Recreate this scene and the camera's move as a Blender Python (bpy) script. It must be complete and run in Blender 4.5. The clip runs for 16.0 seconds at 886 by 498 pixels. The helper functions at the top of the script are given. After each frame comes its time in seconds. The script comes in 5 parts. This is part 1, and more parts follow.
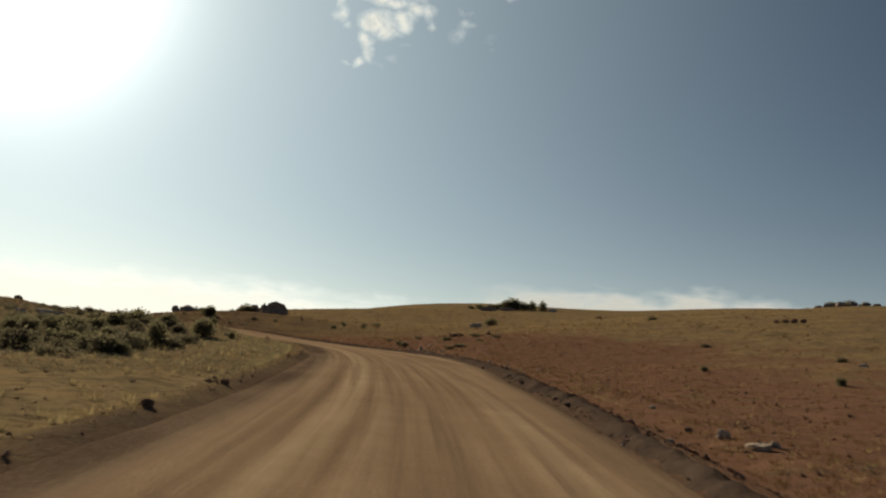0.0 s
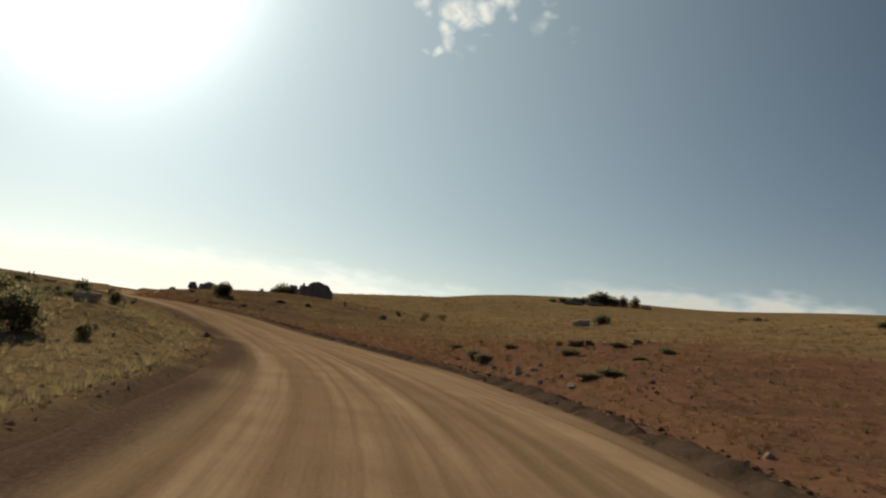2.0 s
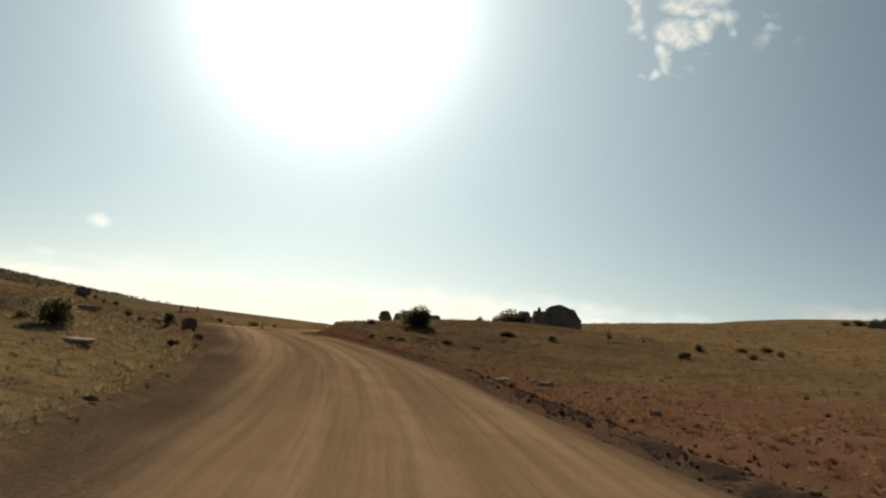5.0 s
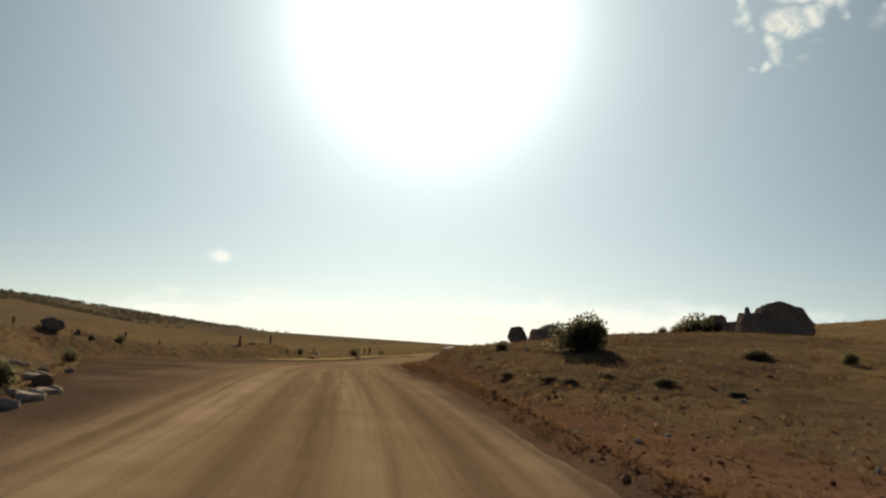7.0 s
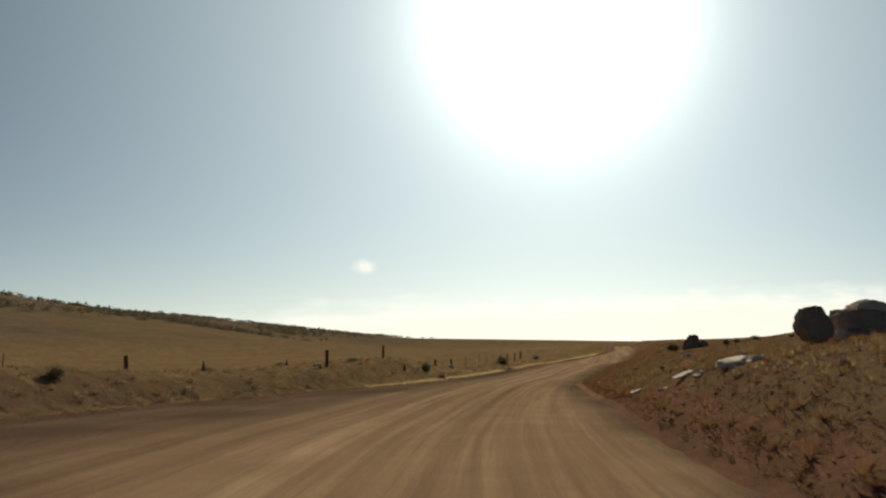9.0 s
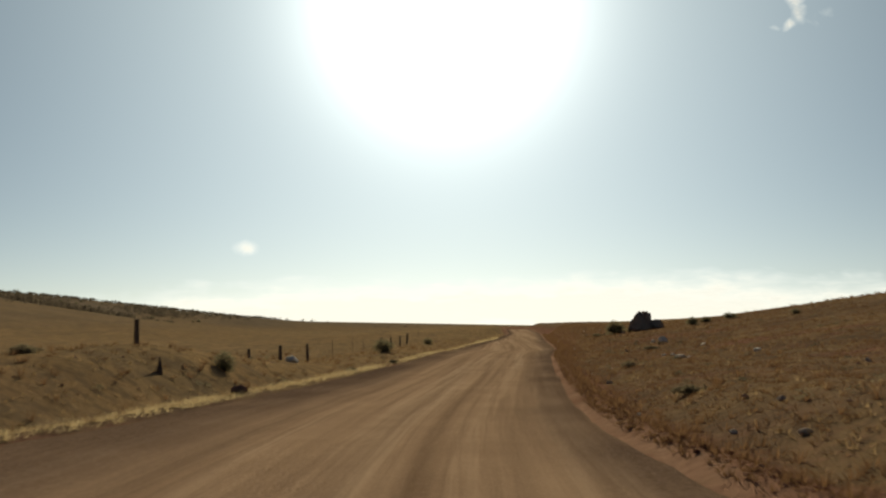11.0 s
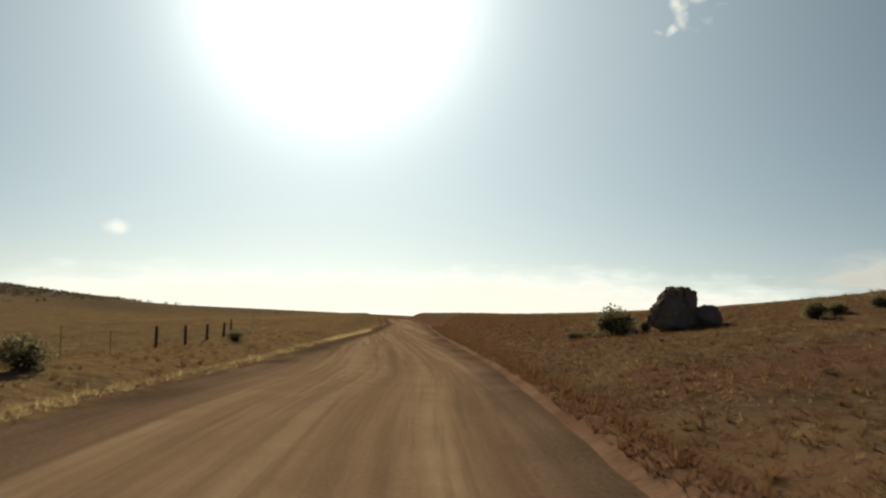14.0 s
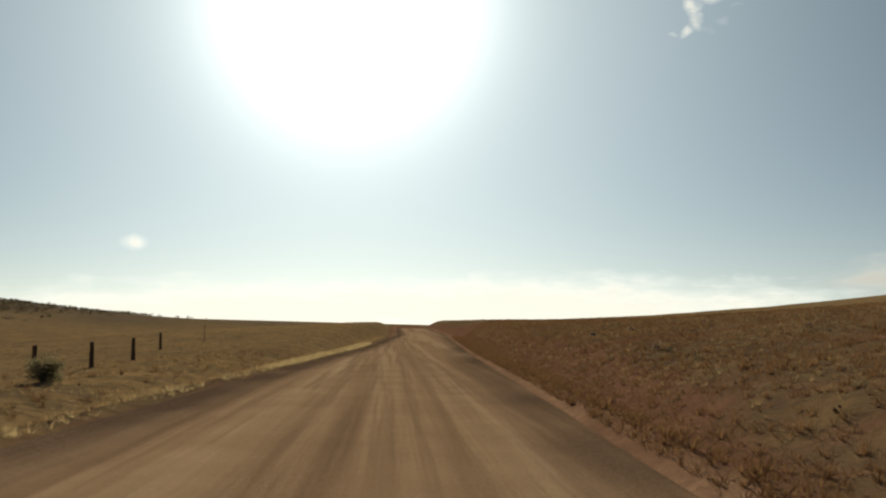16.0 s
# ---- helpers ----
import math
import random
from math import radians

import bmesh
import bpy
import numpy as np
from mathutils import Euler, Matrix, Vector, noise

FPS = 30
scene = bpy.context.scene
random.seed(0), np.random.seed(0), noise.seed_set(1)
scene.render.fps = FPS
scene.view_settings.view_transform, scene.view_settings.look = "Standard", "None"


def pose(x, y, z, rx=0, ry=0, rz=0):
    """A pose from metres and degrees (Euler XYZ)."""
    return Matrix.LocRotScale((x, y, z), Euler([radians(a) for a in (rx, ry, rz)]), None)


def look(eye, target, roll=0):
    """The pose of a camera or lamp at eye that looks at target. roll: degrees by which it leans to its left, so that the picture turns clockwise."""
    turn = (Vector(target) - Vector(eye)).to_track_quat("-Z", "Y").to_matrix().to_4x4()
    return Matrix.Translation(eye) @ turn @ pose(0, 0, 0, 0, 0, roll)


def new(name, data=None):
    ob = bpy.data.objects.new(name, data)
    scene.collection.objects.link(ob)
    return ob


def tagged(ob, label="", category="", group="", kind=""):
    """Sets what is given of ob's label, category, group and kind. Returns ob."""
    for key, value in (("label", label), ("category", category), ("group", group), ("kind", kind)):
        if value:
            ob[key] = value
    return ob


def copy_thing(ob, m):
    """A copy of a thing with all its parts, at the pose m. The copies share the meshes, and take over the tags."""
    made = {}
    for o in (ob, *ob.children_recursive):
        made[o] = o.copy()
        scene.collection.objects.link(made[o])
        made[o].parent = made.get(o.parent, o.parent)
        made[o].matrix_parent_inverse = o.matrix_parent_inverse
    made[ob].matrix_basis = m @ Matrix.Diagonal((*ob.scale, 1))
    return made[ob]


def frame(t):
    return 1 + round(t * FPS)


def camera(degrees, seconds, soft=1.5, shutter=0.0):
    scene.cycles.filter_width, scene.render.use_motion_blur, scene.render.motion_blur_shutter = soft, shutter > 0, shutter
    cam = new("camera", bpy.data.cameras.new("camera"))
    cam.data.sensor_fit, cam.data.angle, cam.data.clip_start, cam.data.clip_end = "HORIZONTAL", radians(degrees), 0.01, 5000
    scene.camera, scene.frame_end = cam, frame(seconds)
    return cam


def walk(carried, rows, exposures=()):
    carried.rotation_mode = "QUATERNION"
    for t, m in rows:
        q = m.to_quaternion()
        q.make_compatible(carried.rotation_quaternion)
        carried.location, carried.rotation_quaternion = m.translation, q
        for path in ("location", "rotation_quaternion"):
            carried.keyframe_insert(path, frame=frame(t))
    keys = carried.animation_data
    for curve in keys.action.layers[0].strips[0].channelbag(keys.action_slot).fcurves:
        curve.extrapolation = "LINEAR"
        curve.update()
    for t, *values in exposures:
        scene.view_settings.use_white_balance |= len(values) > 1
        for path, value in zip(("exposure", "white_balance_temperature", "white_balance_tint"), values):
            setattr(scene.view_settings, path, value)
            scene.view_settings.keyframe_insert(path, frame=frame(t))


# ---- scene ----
# ---- the camera and its way ----
# seconds, place, yaw, pitch and lean
WAY = [
    (0, 0.000, 0.000, 0.000, 1.16, 5.80, 5.18),
    (0.5, -0.267, 7.700, 0.181, 1.87, 5.80, 5.68),
    (1, -0.584, 15.236, 0.379, 2.97, 5.46, 6.66),
    (1.5, -1.137, 22.350, 0.545, 3.96, 5.13, 7.34),
    (2, -1.812, 28.838, 0.707, 5.31, 4.87, 7.64),
    (2.5, -2.582, 34.697, 0.845, 7.28, 4.64, 7.57),
    (3, -3.615, 39.711, 0.901, 9.27, 4.65, 7.62),
    (3.5, -4.780, 44.864, 0.909, 12.17, 4.79, 7.31),
    (4, -6.257, 50.271, 0.915, 15.70, 4.94, 6.91),
    (4.5, -8.042, 55.757, 0.923, 17.74, 5.10, 6.49),
    (5, -9.985, 61.311, 0.935, 18.25, 5.25, 6.09),
    (5.5, -12.149, 66.887, 0.963, 19.02, 5.58, 5.54),
    (6, -14.326, 72.557, 1.100, 21.44, 5.70, 4.72),
    (6.5, -16.698, 78.156, 1.273, 23.37, 5.83, 3.74),
    (7, -19.233, 83.435, 1.437, 24.91, 5.69, 2.76),
    (7.5, -21.970, 88.451, 1.528, 26.53, 5.62, 1.77),
    (8, -24.924, 93.659, 1.618, 28.78, 5.52, 1.05),
    (8.5, -27.962, 98.769, 1.681, 31.34, 5.53, 0.69),
    (9, -31.129, 104.061, 1.731, 33.00, 5.58, -0.37),
    (9.5, -34.570, 109.539, 1.724, 31.23, 5.39, -0.77),
    (10, -37.883, 115.219, 1.658, 28.69, 5.13, -0.57),
    (10.5, -41.013, 121.059, 1.578, 27.09, 4.86, -0.38),
    (11, -44.041, 126.996, 1.503, 26.35, 4.60, -0.18),
    (11.5, -47.102, 132.962, 1.467, 24.60, 4.43, -0.68),
    (12, -49.560, 138.826, 1.436, 22.57, 4.04, 0.01),
    (12.5, -51.779, 144.303, 1.398, 21.55, 4.14, 0.15),
    (13, -53.939, 149.815, 1.344, 21.27, 4.38, -1.00),
    (13.5, -56.190, 155.577, 1.393, 21.36, 4.13, 1.35),
    (14, -58.432, 161.571, 1.419, 19.48, 4.10, 1.53),
    (14.5, -60.707, 167.228, 1.469, 20.28, 4.18, 0.25),
    (15, -62.749, 172.698, 1.512, 21.10, 4.21, -0.43),
    (15.5, -64.857, 178.003, 1.513, 20.46, 4.53, -0.00),
    (16, -66.413, 183.110, 1.386, 20.50, 4.58, 0.36),
]


def heading(yaw, pitch):
    y, p = radians(yaw), radians(pitch)
    return Vector((-math.sin(y) * math.cos(p), math.cos(y) * math.cos(p), math.sin(p)))


cam = camera(48.00, 16.0, soft=2.2, shutter=0.15)
walk(cam, [(t, look((x, y, z), Vector((x, y, z)) + heading(a, b), c)) for t, x, y, z, a, b, c in WAY],
     exposures=[(0, 0.25, 6700, 4), (16, 0.25, 6700, 4)])

# ---- world and light ----
SUN_WAY = Vector((-0.425, 0.863, 0.328)).normalized()
SUN_HIGH = math.asin(SUN_WAY.z)
SUN_TURN = math.atan2(SUN_WAY.x, SUN_WAY.y)


def build_world():
    world = bpy.data.worlds.new("sky")
    scene.world = world
    world.use_nodes = True
    nt = world.node_tree
    nt.nodes.clear()
    sky = nt.nodes.new("ShaderNodeTexSky")
    sky.sky_type, sky.sun_disc = "NISHITA", False
    sky.sun_elevation, sky.sun_rotation = SUN_HIGH, SUN_TURN
    sky.altitude, sky.air_density, sky.dust_density, sky.ozone_density = 1900, 0.8, 0.6, 1.0
    base = nt.nodes.new("ShaderNodeBackground")
    base.inputs["Strength"].default_value = SKY_STRENGTH
    nt.links.new(sky.outputs[0], base.inputs["Color"])
    # lens glare and its broad veil round the sun, put into the sky as glows
    where = nt.nodes.new("ShaderNodeTexCoord")
    toward = nt.nodes.new("ShaderNodeVectorMath")
    toward.operation = "DOT_PRODUCT"
    toward.inputs[1].default_value = SUN_WAY
    nt.links.new(where.outputs["Generated"], toward.inputs[0])
    front = nt.nodes.new("ShaderNodeMath")
    front.operation = "MAXIMUM"
    front.inputs[1].default_value = 0.0
    nt.links.new(toward.outputs["Value"], front.inputs[0])
    # the pale haze low over the horizon
    parts = nt.nodes.new("ShaderNodeSeparateXYZ")
    nt.links.new(where.outputs["Generated"], parts.inputs[0])
    flat = nt.nodes.new("ShaderNodeMath")
    flat.operation = "SUBTRACT"
    flat.inputs[0].default_value = 1.0
    flat.use_clamp = True
    nt.links.new(parts.outputs["Z"], flat.inputs[1])
    last = base
    for power, strength, colour, source in (*((*g, front) for g in GLOWS), (*HAZE, flat)):
        fall = nt.nodes.new("ShaderNodeMath")
        fall.operation = "POWER"
        fall.inputs[1].default_value = power
        nt.links.new(source.outputs[0], fall.inputs[0])
        gain = nt.nodes.new("ShaderNodeMath")
        gain.operation = "MULTIPLY"
        gain.inputs[1].default_value = strength
        nt.links.new(fall.outputs[0], gain.inputs[0])
        glow = nt.nodes.new("ShaderNodeBackground")
        glow.inputs["Color"].default_value = (*colour, 1)
        nt.links.new(gain.outputs[0], glow.inputs["Strength"])
        both = nt.nodes.new("ShaderNodeAddShader")
        nt.links.new(last.outputs[0], both.inputs[0])
        nt.links.new(glow.outputs[0], both.inputs[1])
        last = both
    out = nt.nodes.new("ShaderNodeOutputWorld")
    nt.links.new(last.outputs[0], out.inputs["Surface"])


SKY_STRENGTH = 0.025
# painted glare round the sun, tight to broad: power, strength, colour
GLOWS = ((175, 1.35, (1.0, 1.0, 0.98)), (30, 0.22, (0.96, 1.0, 0.98)), (7, 0.345, (0.855, 1.0, 1.01)))
HAZE = (12, 0.22, (1.0, 0.985, 0.95))
build_world()
lamp = bpy.data.lights.new("sun", "SUN")
lamp.energy, lamp.angle, lamp.color = 5.0, radians(0.6), (1.0, 0.84, 0.62)
sun = new("sun", lamp)
sun.matrix_world = look(SUN_WAY * 50, (0, 0, 0))


# ---- materials ----
class Nodes:
    """A short hand for node materials."""

    def __init__(self, name):
        self.mat = bpy.data.materials.new(name)
        self.mat.use_nodes = True
        self.nt = self.mat.node_tree
        self.bsdf = self.nt.nodes["Principled BSDF"]
        self.out = self.nt.nodes["Material Output"]

    def add(self, kind, **values):
        node = self.nt.nodes.new(kind)
        for key, value in values.items():
            node.inputs[key].default_value = value
        return node

    def link(self, a, b):
        self.nt.links.new(a, b)

    def noise(self, scale, detail=4.0, rough=0.6, source=None, kind="Object"):
        node = self.add("ShaderNodeTexNoise", Scale=scale, Detail=detail, Roughness=rough)
        if source is None:
            source = self.add("ShaderNodeTexCoord").outputs[kind]
        self.link(source, node.inputs["Vector"])
        return node.outputs["Fac"]

    def ramp(self, fac, stops):
        node = self.add("ShaderNodeValToRGB")
        ramp = node.color_ramp
        while len(ramp.elements) < len(stops):
            ramp.elements.new(0.5)
        for element, (place, colour) in zip(ramp.elements, stops):
            element.position = place
            element.color = (*colour, 1) if len(colour) == 3 else colour
        self.link(fac, node.inputs["Fac"])
        return node.outputs["Color"]

    def mix(self, fac, a, b, how="MIX"):
        node = self.nt.nodes.new("ShaderNodeMix")
        node.data_type, node.blend_type = "RGBA", how
        for value, socket in ((fac, node.inputs["Factor"]), (a, node.inputs["A"]), (b, node.inputs["B"])):
            socket = [s for s in node.inputs if s.name == socket.name and (s.type == "RGBA" or s.name == "Factor")][0]
            if isinstance(value, (int, float)):
                socket.default_value = value
            elif isinstance(value, tuple):
                socket.default_value = (*value, 1)
            else:
                self.link(value, socket)
        return [s for s in node.outputs if s.type == "RGBA"][0]

    def maths(self, how, a, b):
        node = self.nt.nodes.new("ShaderNodeMath")
        node.operation = how
        for n, value in enumerate((a, b)):
            if isinstance(value, (int, float)):
                node.inputs[n].default_value = value
            else:
                self.link(value, node.inputs[n])
        return node.outputs[0]

    def bump(self, height, strength, distance):
        node = self.add("ShaderNodeBump", Strength=strength, Distance=distance)
        self.link(height, node.inputs["Height"])
        self.link(node.outputs["Normal"], self.bsdf.inputs["Normal"])

    def done(self, colour, rough=0.9, metal=0.0, specular=0.25):
        if isinstance(colour, tuple):
            self.bsdf.inputs["Base Color"].default_value = (*colour, 1)
        else:
            self.link(colour, self.bsdf.inputs["Base Color"])
        self.bsdf.inputs["Roughness"].default_value = rough
        self.bsdf.inputs["Metallic"].default_value = metal
        self.bsdf.inputs["Specular IOR Level"].default_value = specular
        return self.mat


def ground_material():
    n = Nodes("dry_grass_and_red_soil")
    layer = {}
    for name in ("bare", "berm", "loose", "olive", "scrub", "turf"):
        layer[name] = n.add("ShaderNodeAttribute")
        layer[name].attribute_name = name
    wide, mid, fine = n.noise(0.035, 5, 0.6), n.noise(0.5, 6, 0.65), n.noise(9.0, 5, 0.7)
    clumps, speck, tussock = n.noise(2.4, 5, 0.6), n.noise(34, 3, 0.7), n.noise(1.1, 3, 0.55)
    grass = n.ramp(wide, ((0.32, (0.265, 0.180, 0.072)), (0.5, (0.345, 0.220, 0.085)), (0.68, (0.400, 0.250, 0.095))))
    # greener and browner drifts of growth
    drift = n.noise(0.13, 4, 0.6)
    grass = n.mix(n.ramp(drift, ((0.48, (0, 0, 0)), (0.62, (0.75, 0.75, 0.75)))), grass, (0.215, 0.162, 0.075))
    grass = n.mix(n.ramp(drift, ((0.34, (0.7, 0.7, 0.7)), (0.46, (0, 0, 0)))), grass, (0.265, 0.150, 0.068))
    # olive grass, its colour lightened to take in veiling glare
    olive = n.ramp(n.noise(0.3, 4, 0.6), ((0.3, (0.320, 0.260, 0.142)), (0.5, (0.435, 0.356, 0.206)), (0.7, (0.520, 0.430, 0.265))))
    grass = n.mix(layer["olive"].outputs["Fac"], grass, olive)
    grass = n.mix(n.ramp(mid, ((0.38, (0, 0, 0)), (0.7, (0.6, 0.6, 0.6)))), grass, (0.225, 0.150, 0.066))
    grass = n.mix(0.36, grass, n.ramp(fine, ((0.3, (0.120, 0.080, 0.038)), (0.55, (0.300, 0.200, 0.085)), (0.8, (0.500, 0.380, 0.195)))))
    grass = n.mix(0.30, grass, n.ramp(speck, ((0.3, (0.100, 0.064, 0.030)), (0.55, (0.300, 0.198, 0.085)), (0.75, (0.500, 0.375, 0.200)))))
    grass = n.mix(n.ramp(clumps, ((0.47, (0, 0, 0)), (0.60, (0.75, 0.75, 0.75)))), grass, (0.120, 0.088, 0.046))
    patch = n.noise(0.42, 6, 0.7)
    grass = n.mix(n.ramp(patch, ((0.52, (0, 0, 0)), (0.62, (0.7, 0.7, 0.7)))), grass, (0.150, 0.112, 0.062))
    grass = n.mix(n.ramp(patch, ((0.36, (0.6, 0.6, 0.6)), (0.46, (0, 0, 0)))), grass, (0.390, 0.265, 0.120))
    # grey-brown of scrub; on the far hill it also paints in haze
    hill = n.ramp(n.noise(0.11, 6, 0.7), ((0.36, (0.085, 0.074, 0.052)), (0.50, (0.130, 0.110, 0.076)), (0.62, (0.190, 0.150, 0.100))))
    grass = n.mix(layer["scrub"].outputs["Fac"], grass, hill)
    turf = n.ramp(n.noise(0.9, 6, 0.72), ((0.36, (0.060, 0.042, 0.025)), (0.48, (0.125, 0.082, 0.045)), (0.60, (0.215, 0.140, 0.074)), (0.72, (0.290, 0.200, 0.110))))
    turf = n.mix(0.4, turf, n.ramp(fine, ((0.35, (0.050, 0.033, 0.020)), (0.55, (0.130, 0.082, 0.043)), (0.75, (0.300, 0.205, 0.110)))))
    grass = n.mix(layer["turf"].outputs["Fac"], grass, turf)
    soil = n.ramp(n.noise(1.3, 6, 0.7), ((0.32, (0.100, 0.046, 0.027)), (0.52, (0.185, 0.090, 0.053)), (0.72, (0.290, 0.158, 0.097))))
    soil = n.mix(0.45, soil, n.ramp(n.noise(16, 4, 0.8), ((0.3, (0.088, 0.038, 0.022)), (0.6, (0.285, 0.133, 0.073)), (0.8, (0.510, 0.340, 0.225)))))
    soil = n.mix(n.ramp(clumps, ((0.54, (0, 0, 0)), (0.68, (0.65, 0.65, 0.65)))), soil, (0.105, 0.058, 0.031))
    soil = n.mix(n.ramp(tussock, ((0.56, (0, 0, 0)), (0.68, (0.7, 0.7, 0.7)))), soil, (0.150, 0.098, 0.048))
    soil = n.mix(n.ramp(speck, ((0.63, (0, 0, 0)), (0.72, (0.6, 0.6, 0.6)))), soil, (0.46, 0.31, 0.22))
    edge = n.maths("ADD", layer["bare"].outputs["Fac"], n.maths("MULTIPLY", n.maths("SUBTRACT", mid, 0.5), 1.1))
    edge = n.maths("ADD", edge, n.maths("MULTIPLY", n.maths("SUBTRACT", fine, 0.5), 0.5))
    both = n.mix(n.ramp(edge, ((0.36, (0, 0, 0)), (0.62, (1, 1, 1)))), grass, soil)
    graded = n.ramp(n.noise(5, 5, 0.7), ((0.3, (0.25, 0.140, 0.086)), (0.7, (0.43, 0.270, 0.172))))
    both = n.mix(layer["berm"].outputs["Fac"], both, graded)
    rubble = n.ramp(n.noise(14, 4, 0.8), ((0.3, (0.055, 0.040, 0.031)), (0.6, (0.140, 0.100, 0.076)), (0.8, (0.270, 0.205, 0.160))))
    both = n.mix(0.2, both, (0.25, 0.197, 0.168))
    both = n.mix(layer["loose"].outputs["Fac"], both, rubble)
    n.bump(n.maths("ADD", n.maths("MULTIPLY", fine, 1.2), n.maths("ADD", speck, n.maths("MULTIPLY", clumps, 0.8))), 0.8, 0.06)
    return n.done(both, 1.0, 0, 0.0)


def road_material():
    n = Nodes("dusty_gravel")
    uv = n.add("ShaderNodeUVMap")
    uv.uv_map = "lay"
    layers = []
    for across, along in ((1.1, 0.016), (4.5, 0.07)):
        stretch = n.add("ShaderNodeMapping")
        stretch.inputs["Scale"].default_value = (across, along, 1)
        n.link(uv.outputs[0], stretch.inputs[0])
        layers.append(n.noise(1.0, 5, 0.6, stretch.outputs[0]))
    tracks, streaks = layers
    mid, fine, pebble = n.noise(0.7, 5, 0.6), n.noise(28, 4, 0.75), n.noise(60, 2, 0.6)
    dust = n.ramp(tracks, ((0.30, (0.230, 0.160, 0.105)), (0.5, (0.415, 0.292, 0.192)), (0.68, (0.590, 0.440, 0.300))))
    dust = n.mix(n.ramp(streaks, ((0.36, (0.55, 0.55, 0.55)), (0.52, (0, 0, 0)))), dust, (0.185, 0.128, 0.086))
    dust = n.mix(n.ramp(mid, ((0.3, (0.4, 0.4, 0.4)), (0.7, (0, 0, 0)))), dust, (0.210, 0.140, 0.092))
    edge, rut, berm = (n.add("ShaderNodeAttribute") for _ in range(3))
    edge.attribute_name, rut.attribute_name, berm.attribute_name = "loose", "rut", "berm"
    dust = n.mix(rut.outputs["Fac"], dust, (0.150, 0.098, 0.064))
    loose = n.ramp(n.noise(14, 4, 0.8), ((0.3, (0.040, 0.029, 0.026)), (0.6, (0.098, 0.070, 0.060)), (0.8, (0.200, 0.150, 0.128))))
    dust = n.mix(edge.outputs["Fac"], dust, loose)
    graded = n.ramp(n.noise(5, 5, 0.7), ((0.3, (0.25, 0.140, 0.086)), (0.7, (0.43, 0.270, 0.172))))
    dust = n.mix(berm.outputs["Fac"], dust, graded)
    dust = n.mix(0.22, dust, n.ramp(fine, ((0.3, (0.085, 0.055, 0.035)), (0.55, (0.300, 0.192, 0.112)), (0.8, (0.560, 0.430, 0.300)))))
    dust = n.mix(n.ramp(pebble, ((0.64, (0, 0, 0)), (0.72, (0.5, 0.5, 0.5)))), dust, (0.5, 0.40, 0.30))
    n.bump(n.maths("ADD", fine, n.maths("MULTIPLY", tracks, 3.0)), 0.6, 0.04)
    return n.done(dust, 1.0, 0, 0.0)


def rock_material(name, dark, middle, light, shine=0.0):
    n = Nodes(name)
    big, fine = n.noise(1.2, 6, 0.65), n.noise(14, 5, 0.75)
    rnd = n.add("ShaderNodeObjectInfo")
    colour = n.ramp(big, ((0.3, dark), (0.5, middle), (0.72, light)))
    colour = n.mix(0.45, colour, n.ramp(fine, ((0.3, dark), (0.55, middle), (0.8, light))))
    colour = n.mix(n.maths("MULTIPLY", rnd.outputs["Random"], 0.45), colour, dark)
    n.bump(n.maths("ADD", fine, n.maths("MULTIPLY", big, 3)), 0.8, 0.05)
    return n.done(colour, 0.95, 0, shine)


def leaf_material(name, dark, light, through_light):
    n = Nodes(name)
    isle = n.add("ShaderNodeNewGeometry").outputs["Random Per Island"]
    rnd = n.add("ShaderNodeObjectInfo").outputs["Random"]
    colour = n.ramp(isle, ((0.0, dark), (1.0, light)))
    colour = n.mix(n.maths("MULTIPLY", rnd, 0.4), colour, dark)
    n.done(colour, 0.9, 0, 0.0)
    glow = n.add("ShaderNodeBsdfTranslucent")
    n.link(colour, glow.inputs["Color"])
    both = n.add("ShaderNodeMixShader", Fac=through_light)
    n.link(n.bsdf.outputs[0], both.inputs[1])
    n.link(glow.outputs[0], both.inputs[2])
    n.link(both.outputs[0], n.out.inputs["Surface"])
    return n.mat


def wood_material(name, dark, light):
    n = Nodes(name)
    grow = n.add("ShaderNodeMapping")
    grow.inputs["Scale"].default_value = (30, 30, 2.5)
    n.link(n.add("ShaderNodeTexCoord").outputs["Object"], grow.inputs[0])
    grainy = n.noise(1.0, 5, 0.7, grow.outputs[0])
    n.bump(grainy, 0.8, 0.02)
    return n.done(n.ramp(grainy, ((0.3, dark), (0.7, light))), 0.9, 0, 0.15)


def metal_material():
    n = Nodes("rusty_steel")
    return n.done(n.ramp(n.noise(25, 4, 0.7), ((0.35, (0.06, 0.035, 0.025)), (0.65, (0.16, 0.12, 0.10)))), 0.7, 0.6)


